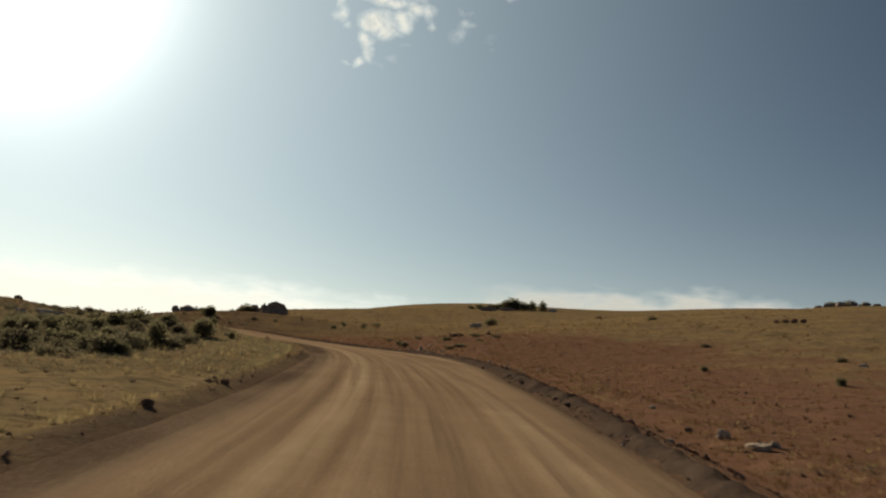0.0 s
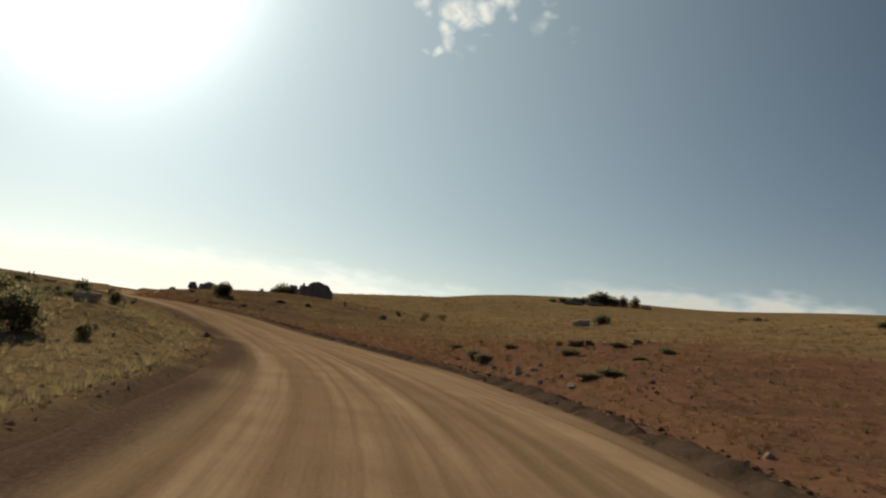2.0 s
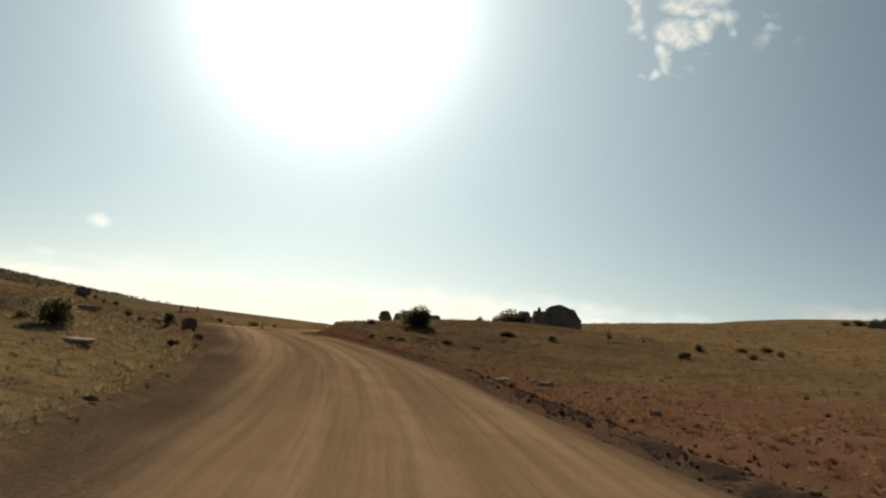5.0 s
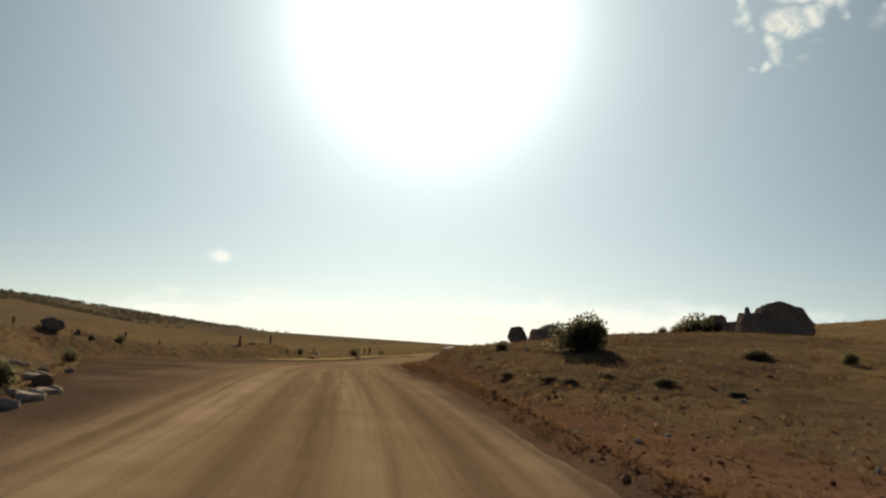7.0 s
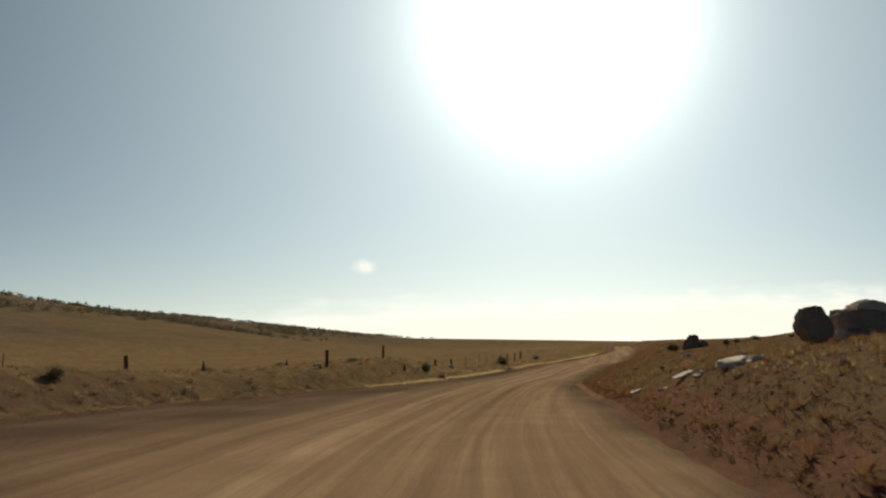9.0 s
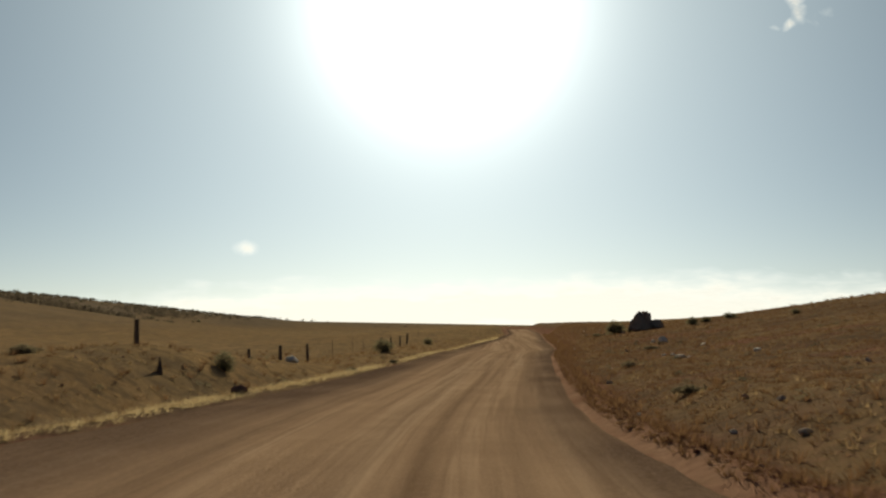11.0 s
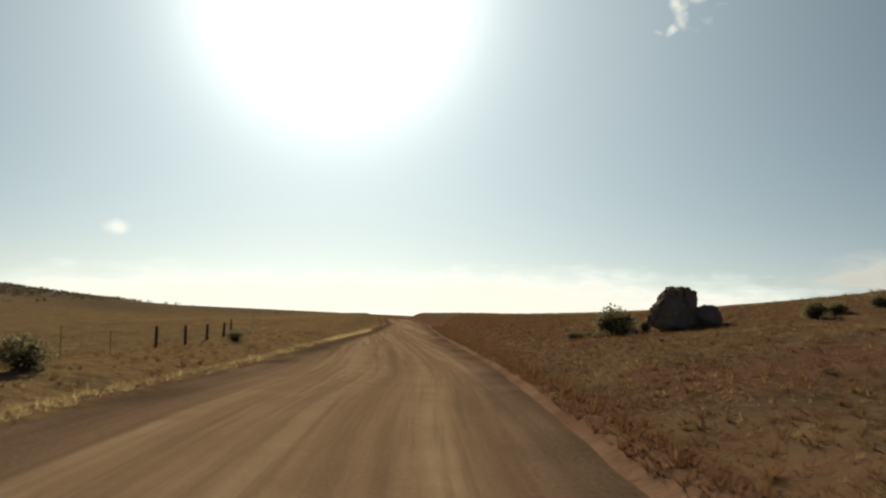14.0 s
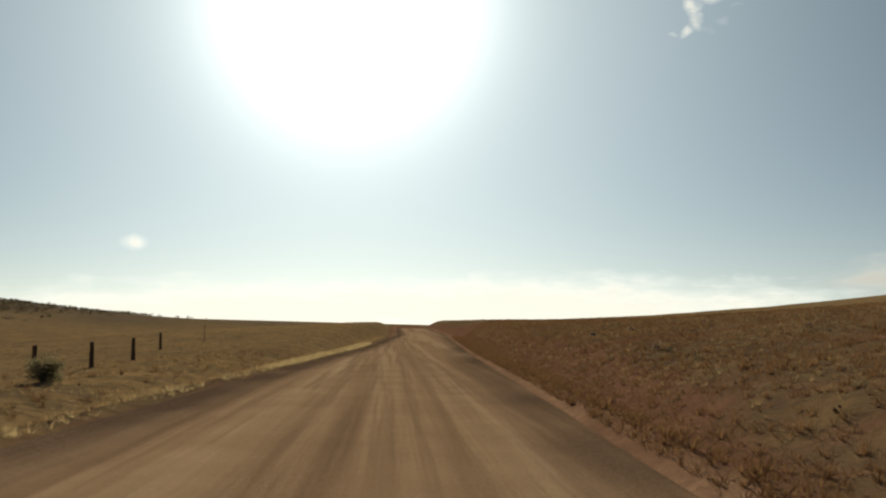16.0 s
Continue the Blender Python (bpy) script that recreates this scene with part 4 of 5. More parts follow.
# the low outcrop on the eastern skyline
for k, (off, wide, high) in enumerate(((-2.4, 0.9, 0.30), (-1.5, 1.2, 0.42), (-0.5, 1.4, 0.55), (0.6, 1.2, 0.50), (1.6, 1.3, 0.40), (2.6, 0.9, 0.28))):
    boulder(36.0 + 0.93 * off, 93.0 - 0.36 * off, (wide, 0.8, high), 90 + k, "dark low rock of the skyline outcrop", 0.3 * k, 8, 0.02, 4)
for k, (off, wide, high) in enumerate(((-0.9, 0.38, 0.22), (-0.35, 0.50, 0.26), (0.2, 0.62, 0.34), (0.75, 0.42, 0.28))):
    boulder(21.6 + 0.93 * off, 64.9 - 0.36 * off, (wide, 0.4, high), 100 + k, "reddish rock in a short row in the grass", 0.5 * k, 8, 0.02, 4, 0.12, M_STONE)
boulder(-50.2, 113.3, (0.98, 0.8, 0.52), 48, "dark rounded rock in dry grass", 0.2, 8, 0, 4)

# ---- stones and slabs ----
# x, y, width, height
STONES_WEST = ((-15.2, 60.7, 0.55, 0.44), (-3.4, 15.1, 0.14, 0.09), (-28.2, 90.5, 0.6, 0.5), (-33.3, 90.2, 0.36, 0.42), (-24.4, 84.9, 0.32, 0.15), 
    (-56.8, 143.4, 0.34, 0.24), (-32.6, 96.2, 0.38, 0.24), (-36.8, 100.2, 0.36, 0.22),
    (-34.6, 98, 0.3, 0.18), (-3.3, 11, 0.15, 0.1), (-50.7, 115.2, 0.3, 0.24), (-50.5, 115.8, 0.26, 0.2), (-53.5, 116.5, 0.3, 0.22))
STONES_EAST = ((15.4, 37.8, 0.37, 0.21), (3.9, 19.4, 0.1275, 0.085), (4, 14.7, 0.204, 0.17), (2.8, 12.7, 0.1445, 0.0765), (2.1, 12, 0.085, 0.085), (1.5, 42.2, 0.17, 0.0935),
    (2, 37.5, 0.17, 0.119), (2.1, 36.7, 0.153, 0.102), (2.3, 35.4, 0.119, 0.085), (2.9, 33.9, 0.17, 0.102), (1.1, 65.8, 0.204, 0.119),
    (2, 64.1, 0.323, 0.17), (-2.6, 58.4, 0.17, 0.119), (-1.3, 56.3, 0.221, 0.1275), (-1.5, 56, 0.17, 0.102), (-1.3, 54.2, 0.153, 0.119),
    (-1, 53.9, 0.17, 0.102), (-0.8, 53.9, 0.136, 0.0935), (-3, 55.4, 0.119, 0.0765), (-2.2, 52.8, 0.1275, 0.085), (-16.6, 91.7, 0.425, 0.187),
    (-13.5, 86.3, 0.153, 0.085), (-11.9, 81.8, 0.272, 0.153), (-11.4, 81.3, 0.17, 0.102), (1.8, 69.7, 0.187, 0.085), (3.1, 68.9, 0.289, 0.1445),
    (-2.6, 57.9, 0.1275, 0.068), (-1.9, 57.1, 0.204, 0.136), (-2.1, 56.9, 0.119, 0.068), (-1.6, 55.5, 0.119, 0.0935), (-1.4, 55.8, 0.0935, 0.068),
    (-1.3, 54, 0.153, 0.1275), (-2.2, 52.6, 0.136, 0.0765), (-1, 53.7, 0.136, 0.085), (4.4, 13.6, 0.17, 0.102))
STONES_NORTH = ((-22.1, 104.2, 0.1904, 0.0952), (-22.5, 99, 0.1088, 0.0612), (-22.6, 97.5, 0.136, 0.0884), (-23.7, 98.2, 0.136, 0.0748),
    (-19.5, 97.4, 0.0884, 0.0952), (-30.2, 113.8, 0.1904, 0.1496), (-51.9, 161, 0.408, 0.1496), (-46.3, 139.5, 0.1156, 0.068),
    (-49.2, 160, 0.3264, 0.136), (-48.1, 141.8, 0.1224, 0.0748), (-53, 163.2, 0.204, 0.0952), (-52.4, 162, 0.1768, 0.0816), (-56, 175.1, 0.5, 0.36),
    (-56.6, 175.6, 0.26, 0.22), (-64.1, 155.7, 0.55, 0.3))
SLABS_WEST = ((-31.2, 95.0, 0.45, 0.2), (-30.4, 93.9, 0.5, 0.22), (-29.6, 92.8, 0.4, 0.16), (-12.1, 36.7, 1.8, 0.32), (-23.8, 75.8, 1.25, 0.3), (-30.2, 72.7, 1.0, 0.4), (-29.4, 66.1, 0.85, 0.25), (-40.1, 102.5, 0.75, 0.168), (-33.6, 97, 0.525, 0.168), (-31.6, 95.4, 0.375, 0.126), (-31, 94.2, 0.3, 0.105),
    (-36, 100.2, 0.2625, 0.105), (-40, 103.3, 0.1875, 0.154), (-35.7, 98.4, 0.4125, 0.14), (-34.4, 97.9, 0.375, 0.126), (-38, 101.2, 0.45, 0.14),
    (-33.1, 75.3, 0.9, 0.38), (-31.8, 76.7, 1.4, 0.42), (-30.6, 76.4, 0.95, 0.37), (-27, 76.4, 0.55, 0.23), (-20.6, 47.5, 0.4, 0.18),
    (-18.5, 44, 0.5, 0.15), (-15.5, 40.9, 0.32, 0.13), (-16.2, 48.1, 1.15, 0.16), (-11.75, 51.3, 0.25, 0.17), (-26.5, 75.8, 0.6, 0.14),
    (-22.9, 78.1, 0.85, 0.14), (-14.25, 56.2, 0.82, 0.36), (-28.9, 80, 0.8, 0.3), (-32.7, 91.1, 0.9, 0.26), (-39.8, 102, 0.45, 0.168),
    (-58.2, 136.1, 0.5, 0.14), (-26, 63, 0.9, 0.3), (-22.8, 57, 0.9, 0.3), (-24.2, 66.5, 0.8, 0.25),
    (-29.5, 72, 0.9, 0.3), (-21, 60.6, 0.7, 0.2), (-68.2, 159.6, 0.75, 0.26))
SLABS_EAST = ((-16.4, 86.9, 0.4, 0.12), (-16.1, 90.8, 0.6, 0.2), (-1.85, 56.4, 0.36, 0.15), (-0.6, 52, 0.34, 0.13), (4.1, 13.3, 0.36, 0.13), (2.8, 97.2, 0.6, 0.2),
    (1.9, 97.9, 1.3, 0.6), (3.0, 98.0, 0.4, 0.16))
SLABS_BANK = ((-36.3, 121.5, 0.75, 0.2), (-35.9, 121.2, 0.4, 0.14), (-37.4, 122.6, 0.3, 0.1), (-52, 161.5, 0.3, 0.084), (-51.4, 160, 0.216, 0.084), (-52.7, 168.5, 0.3, 0.066),
    (-38.3, 124.3, 0.6, 0.1), (-38.9, 124.7, 0.3, 0.07), (-40.5, 127.2, 0.44, 0.13))
LEDGES = ((-0.15, 62.0, 0.74, 0.26), (0.35, 62.2, 0.35, 0.18), (2.1, 64.0, 0.36, 0.24), (-0.65, 62.3, 0.26, 0.13), (1.2, 62.6, 0.28, 0.12), (14.3, 100.9, 0.8, 0.3),
    (14.9, 101.0, 0.4, 0.2))


def slab_mesh(name, material, seed):
    """A broken flat-topped slab, 1 m wide and 1 m high before it is scaled."""
    r = random.Random(seed)
    mesh = rock_mesh(name, material, seed, (1, 0.72, 1.5), 8, 3, 0.16)
    tilt_x, tilt_y, step = r.uniform(-0.5, 0.5), r.uniform(-0.5, 0.5), r.uniform(-0.2, 0.2)
    for v in mesh.vertices:
        top = 0.78 + tilt_x * v.co.x + tilt_y * v.co.y + (0.16 if v.co.x > step else 0.0) + 0.05 * noise.noise(v.co * 9.0)
        if v.co.z > top:
            v.co.z = top + 0.06 * (v.co.z - top)
    return mesh


def stone_kinds(name, label, material, seeds, flat):
    kinds = []
    for seed in seeds:
        mesh = slab_mesh(name, material, seed) if flat else rock_mesh(name, material, seed, (1, 0.75, 1), 7, 3, 0.2)
        kinds.append(tagged(new(name, mesh), label, "stone", "stones beside the road"))
    return kinds


rnd = random.Random(11)
spread_out(STONES_WEST, stone_kinds("stone", "brown field stone half sunk in dry grass", M_STONE, (1, 2, 3, 4), False), rnd, 0.2)
spread_out(STONES_EAST, stone_kinds("stone", "loose pale angular stone on the bare road bank", M_SLAB, (5, 6, 7, 8), False), rnd, 0.2)
spread_out(STONES_NORTH, stone_kinds("stone", "pale field stone on the grassy bank", M_SLAB_LIT, (9, 10, 12, 13), False), rnd, 0.2)
spread_out(SLABS_WEST, stone_kinds("rock_slab", "pale flat rock slab among bushes", M_SLAB, (14, 15, 16, 17), True), rnd, 0.15)
spread_out(SLABS_EAST, stone_kinds("rock_slab", "pale flat rock slab on bare soil", M_SLAB, (18, 19, 20), True), rnd, 0.3, 0.16)
spread_out(SLABS_BANK, stone_kinds("rock_slab", "pale flat rock slab on the grassy bank", M_SLAB_LIT, (21, 22, 23), True), rnd, 0.3, 0.2)
spread_out(LEDGES, stone_kinds("rock_slab", "broken reddish ledge of rock on bare soil", M_STONE, (54, 55), True), rnd, 0.2)

# ---- bushes ----
JUNIPERS_WEST = ((-12.6, 31.3, 0.85, 0.5), (-12, 31.3, 0.8, 0.5), (-10, 27.2, 0.7, 0.46), (-9.1, 26, 0.75, 0.47), (-8.7, 26.1, 0.55, 0.31),
    (-9.6, 30.2, 0.85, 0.54), (-10, 33.5, 0.75, 0.95), (-9.4, 33.7, 0.7, 0.26), (-11.0, 49.2, 0.42, 0.4), (-12.35, 48.8, 1.3, 0.95), (-15.6, 53.9, 1.1, 0.75), (-20.8, 46.8, 1.2, 0.75),
    (-20, 46.6, 1.2, 0.8), (-19.4, 48, 1.35, 0.88), (-17.1, 44.8, 1.4, 0.93), (-18.4, 50.8, 1.3, 0.8), (-19.6, 57.5, 1.6, 0.97),
    (-18.9, 59, 1.8, 1.06), (-27.9, 63.4, 1.6, 0.65), (-26.7, 64.4, 1.6, 0.7), (-24.9, 63.8, 1.6, 0.7), (-25, 69.1, 1.7, 0.75),
    (-23.5, 70.2, 1.7, 0.75), (-22.3, 72.6, 1.3, 0.6), (-14.0, 57.6, 0.45, 0.42), (-17.3, 58.8, 0.8, 0.55), (-20.4, 70.6, 0.6, 0.5),
    (-24.7, 76, 0.7, 0.6), (-15, 43, 0.9, 0.5), (-13.6, 38.2, 0.8, 0.45), (-22.5, 52.5, 1.2, 0.7), (-24.5, 56, 1.3, 0.7),
    (-12.9, 35.2, 0.8, 0.5), (-31.5, 94.3, 0.52, 0.56), (-25.9, 81, 1, 0.8), (-23.4, 82.2, 0.4, 0.2))
JUNIPERS_EAST = ((-35.6, 135.5, 0.9, 1), (-51, 185, 0.56, 0.34), (15.3, 78.7, 0.8, 0.34), (9.2, 36.9, 0.3, 0.2), (11.6, 30.1, 0.32, 0.28),
    (-20.5, 113, 0.5, 0.4), (-13.3, 117.8, 0.6, 0.45), (-13.5, 109.9, 0.7, 0.45), (-11.1, 120.3, 0.8, 0.34), (-9.8, 123, 0.9, 0.34),
    (-57.9, 190.4, 0.7, 0.5), (-57.3, 191.6, 0.75, 0.4), (-56, 192.9, 0.95, 0.42), (3.45, 100.2, 1.4, 0.95), (2.2, 99.6, 0.5, 0.4), (1.6, 99.3, 0.42, 0.34), (35.1, 94.4, 1.3, 0.6), (36.6, 94.0, 1.5, 0.7), (37.9, 93.6, 1.1, 0.5),
    (-29.6, 130.9, 0.45, 0.4), (-29.7, 140.9, 2.1, 1.85), (-31.5, 140.2, 1, 0.8), (-32.6, 139.7, 0.9, 0.75), (-32.0, 139.9, 0.7, 0.9), (-30.7, 140.6, 1.3, 1.25), (-28.45, 113.4, 1.75, 1.1), (-28.15, 113.8, 1.2, 1.2), (-28.9, 140.2, 1.7, 1.5), (-30.4, 141.4, 1.7, 1.6),
    (-63.85, 193.6, 1.45, 0.95), (-65.0, 193.2, 0.7, 0.28), (-62.95, 193.9, 0.4, 0.42))
JUNIPERS_FENCE = ((-73.1, 177.8, 1.3, 0.75), (-81.5, 199.8, 0.8, 0.62), (-51.9, 119.1, 0.5, 0.36), (-41, 105.2, 0.6, 0.42), (-10.4, 111.3, 0.55, 0.34),
    (-9.1, 115.3, 0.55, 0.36), (-73.4, 166.9, 0.62, 0.6), (-60.3, 147.3, 0.6, 0.5))
JUNIPERS_HILL = ((13.2, 247.5, 3.4, 3.2), (14.7, 248, 3.0, 2.9), (11.7, 248, 2.8, 2.5), (16.4, 247.5, 2.8, 2.2), (18.3, 247.6, 2.6, 2.5),
    (20.9, 247.5, 2.4, 2.6), (9.9, 247.5, 2.4, 1.7), (7.9, 247.5, 2.2, 1.5), (5.6, 247.5, 2.6, 1.2), (3.2, 247.5, 2.2, 0.9), (34, 200, 1.89, 0.5))
JUNIPERS_FAR = ((-384, 350, 2.6, 1.6), (-372, 349, 2, 1.2), (-316, 322, 1.4, 0.8), (-323, 340, 1.4, 0.7), (-520, 516, 2, 0.9), (-538, 549, 2.9, 1.4),
    (-465, 529, 2.3, 1), (-527, 517, 1.7, 1.4), (-458, 594, 2.7, 0.9), (-512, 574, 2.6, 1.4), (-453, 515, 2.4, 1.3), (-492, 525, 2.2, 0.9),
    (-447, 600, 2.3, 1), (-450, 568, 2.8, 1.4), (-492, 551, 2.4, 1.1), (-528, 539, 2.7, 0.8), (-540, 574, 1.8, 1.2), (-496, 543, 3, 0.9),
    (-502, 527, 2.4, 1), (-508, 587, 1.9, 1.2), (-450, 516, 1.5, 1), (-465, 573, 1.8, 1), (-526, 555, 1.5, 1.3), (-451, 610, 2.6, 1.5),
    (-543, 537, 2.9, 1.3), (-502, 609, 2.4, 1.4))
SAGES = ((12.4, 49.8, 0.4, 0.28), (15.7, 40.8, 0.4, 0.3), (-48.0, 144.8, 0.5, 0.22), (-3.3, 60.9, 0.5, 0.34), (-3, 59.9, 0.5, 0.33), (-0.5, 57.9, 0.58, 0.34), (1.4, 56.8, 0.42, 0.17), (-0.2, 52.7, 0.6, 0.2),
    (0.3, 52.9, 0.6, 0.22), (-2.2, 61, 0.45, 0.18), (-4.1, 64.2, 0.6, 0.18), (-23, 113.2, 0.75, 0.4), (-26.7, 105.7, 0.45, 0.22),
    (-26.1, 105.4, 0.4, 0.22), (-25.7, 107.1, 0.45, 0.22), (-31.2, 114.2, 0.4, 0.34), (-52.3, 156.2, 0.42, 0.25), (-55.5, 171, 0.6, 0.2),
    (-60.2, 141, 0.5, 0.3), (-66.8, 143.3, 0.5, 0.3), (-62, 133.6, 0.5, 0.3), (-28.3, 107.2, 0.4, 0.2), (-24.1, 106.3, 0.5, 0.22),
    (-22.4, 105.3, 0.4, 0.2), (1.2, 61.5, 0.5, 0.25), (2.4, 58.8, 0.5, 0.28), (-62.6, 160.2, 0.3, 0.15), (-60.6, 153.9, 0.3, 0.2),
    (-65, 195.4, 0.6, 0.14), (-64.1, 192.6, 0.4, 0.12))


def bush_kinds(name, label, category, group, material, seeds, count, leaf, **shape):
    return [tagged(bush(name, label, category, material, seed, count, leaf, **shape), group=group) for seed in seeds]


spread_out(JUNIPERS_WEST, bush_kinds("juniper_bush", "dark green juniper bush on the rocky slope", "bush", "junipers on the slope", M_JUNIPER, (1, 2, 3, 4), 1900, 0.05, full=True), rnd)
spread_out(JUNIPERS_EAST, bush_kinds("juniper_bush", "dark backlit juniper bush in dry grass", "bush", "junipers by the boulders", M_JUNIPER, (5, 6, 7, 8), 3200, 0.041, full=True), rnd)
spread_out(JUNIPERS_FENCE, bush_kinds("juniper_bush", "rounded dark bush near the fence", "bush", "bushes along the fence", M_JUNIPER, (9, 10, 11), 3000, 0.036, full=True), rnd)
spread_out(JUNIPERS_HILL, bush_kinds("juniper_tree", "dark juniper tree on the hilltop", "tree", "junipers on the hilltop", M_JUNIPER, (12, 13), 1800, 0.05, lumps=12, full=True), rnd)
spread_out(JUNIPERS_FAR, bush_kinds("juniper_tree", "far dark juniper tree on the ridge", "tree", "junipers on the far ridge", M_JUNIPER, (14, 15), 220, 0.13), rnd)
spread_out([(x, y, 1.25 * w, 0.72 * h) for x, y, w, h in SAGES], bush_kinds("sagebrush", "grey-green sagebrush mound on bare soil", "bush", "sagebrush by the road", M_SAGE, (16, 17, 18, 19), 1700, 0.06, lumps=14, squash=1.0, full=True), rnd)


def dead_branch(x, y):
    """A fallen, bleached juniper trunk with upright snags."""
    root = new("fallen_branch")
    r = random.Random(3)
    bm = bmesh.new()
    limb(bm, [(-0.75, 0, 0.10), (-0.3, 0.03, 0.14), (0.2, -0.02, 0.12), (0.75, 0.05, 0.16)], 0.09, 7)
    for v in bm.verts:
        v.co.z += 0.02 * math.sin(v.co.x * 9)
    part("trunk", bm, M_BARK, root)
    for px, h in ((-0.7, 0.5), (-0.62, 0.32), (0.6, 0.34), (0.68, 0.22)):
        bm = bmesh.new()
        limb(bm, [(px, 0, 0.08), (px + r.uniform(-0.05, 0.05), 0.03, h * 0.5), (px + r.uniform(-0.12, 0.12), 0.05, h)], 0.05, 6)
        part("snag", bm, M_BARK, root)
    tagged(root, "dark fallen juniper trunk with upright snags", "branch")
    root.matrix_basis = at(x, y, 1.5, 1.4, 0.2, 0.0)


dead_branch(-17.3, 118.4)

# ---- shrubs on the rocky slope, stones on the cut bank ----
def beside(count, seed, along, outward, side, wide, high):
    r = random.Random(seed)
    made = []
    for x, y, _ in scatter(count, seed, along, outward, side):
        w = r.uniform(*wide)
        made.append((float(x), float(y), w, w * r.uniform(*high)))
    return made


def clear_of_slabs(places):
    """Drops places that stand close before the larger slabs, seen from the road."""
    slabs = np.array([(x, y) for x, y, wide, _ in SLABS_WEST if wide > 0.55 and y < 85])
    kept = []
    for place in places:
        dx, dy = place[0] - slabs[:, 0], place[1] - slabs[:, 1]
        ahead, aside = -0.37 * dx + 0.93 * dy, np.abs(0.93 * dx + 0.37 * dy)
        if not ((ahead < 0.5) & (ahead > -7.0) & (aside < 0.8)).any():
            kept.append(place)
    return kept


spread_out(clear_of_slabs(beside(80, 31, (24, 100), (4.5, 20), -1, (0.4, 1.1), (0.4, 0.65))),
           bush_kinds("shrub", "grey-green shrub on the rocky slope", "bush", "shrubs on the slope", M_DARK_SAGE, (24, 25, 26, 27), 800, 0.066, full=True), rnd)
spread_out(beside(90, 32, (6, 108), (0.5, 9.0), 1, (0.05, 0.15), (0.5, 0.8)),
           stone_kinds("stone", "loose reddish stone on the bare road bank", M_STONE, (45, 46, 47, 48), False), rnd, 0.1)
spread_out(beside(34, 33, (104, 235), (1.0, 14), 1, (0.07, 0.2), (0.4, 0.7)),
           stone_kinds("stone", "pale field stone on the grassy bank", M_SLAB, (49, 50, 51), False), rnd, 0.1)

# ---- fence ----
# x, y, height, lean in degrees, kind
FENCE = ((-57.6, 118.0, 0.75, 2, "w"), (-57.9, 121.6, 0.62, 0, "s"), (-58.2, 126.3, 0.62, 3, "w"), (-57.6, 136.0, 0.68, 0, "w"), (-62.4, 146.4, 0.74, 2, "w"),
         (-70.2, 161.3, 0.95, 7, "w"), (-73.2, 167.7, 1.12, 0, "w"), (-74.9, 172.6, 1.02, 5, "w"), (-79.0, 181.5, 1.15, 0, "s"), (-83.2, 190.8, 1.35, 0, "s"),
         (-86.4, 197.7, 1.03, 0, "s"), (-87.05, 201.9, 1.13, 1, "w"), (-89.95, 208.65, 1.08, 2, "w"), (-91.5, 213.2, 0.92, 0, "w"), (-93.2, 217.8, 0.92, 0, "w"),
         (-96.7, 224.4, 0.86, 0, "w"), (-99.6, 232.5, 0.97, 0, "s"))


def build_fence():
    root = tagged(new("fence"), "old wire fence of weathered wooden posts and thin steel posts", "fence")
    r = random.Random(8)
    tops = []
    for x, y, high, lean, kind in FENCE:
        bm = bmesh.new()
        z = floor_at(x, y)
        if kind == "w":
            thick = r.uniform(0.075, 0.1)
            rings = []
            for k in range(7):
                h = -0.2 + (high + 0.2) * k / 6
                rings.append([bm.verts.new((thick * (1 - 0.04 * k) * (1 + r.uniform(-0.12, 0.12)) * math.cos(a), thick * (1 - 0.04 * k) * (1 + r.uniform(-0.12, 0.12)) * math.sin(a),
                                            h + (r.uniform(-0.03, 0.02) if k == 6 else 0))) for a in (2 * math.pi * i / 9 for i in range(9))])
            for low, up in zip(rings, rings[1:]):
                for i in range(9):
                    bm.faces.new((low[i], low[(i + 1) % 9], up[(i + 1) % 9], up[i]))
            bm.faces.new(rings[-1])
            post = part("post", bm, M_POST, root, "weathered wooden post")
        else:
            for wx, wy in ((0.035, 0.006), (0.006, 0.03)):
                made = bmesh.ops.create_cube(bm, size=1.0)
                bmesh.ops.transform(bm, matrix=Matrix.Translation((0, 0, high / 2 - 0.1)) @ Matrix.Diagonal((wx, wy, high + 0.2, 1)), verts=made["verts"])
            post = part("post", bm, M_STEEL, root, "thin steel post")
        post.matrix_basis = Matrix.Translation((x, y, z)) @ Matrix.Rotation(radians(lean), 4, (0.9, 0.35, 0))
        tops.append((Vector((x, y, z)), high))
    for share in (0.42, 0.66, 0.92):
        for (a, ha), (b, hb) in zip(tops, tops[1:]):
            bm = bmesh.new()
            p, q = a + Vector((0, 0, ha * share)), b + Vector((0, 0, hb * share))
            path = [p.lerp(q, k / 6) - Vector((0, 0, 0.05 * math.sin(math.pi * k / 6))) for k in range(7)]
            side = (q - p).cross(Vector((0, 0, 1))).normalized() * 0.0015
            rings = [[bm.verts.new(c + side * math.cos(t) + Vector((0, 0, 0.0015 * math.sin(t)))) for t in (0, 2.1, 4.2)] for c in path]
            for low, up in zip(rings, rings[1:]):
                for i in range(3):
                    bm.faces.new((low[i], low[(i + 1) % 3], up[(i + 1) % 3], up[i]))
            part("wire", bm, M_WIRE, root, "thin wire")
    return root


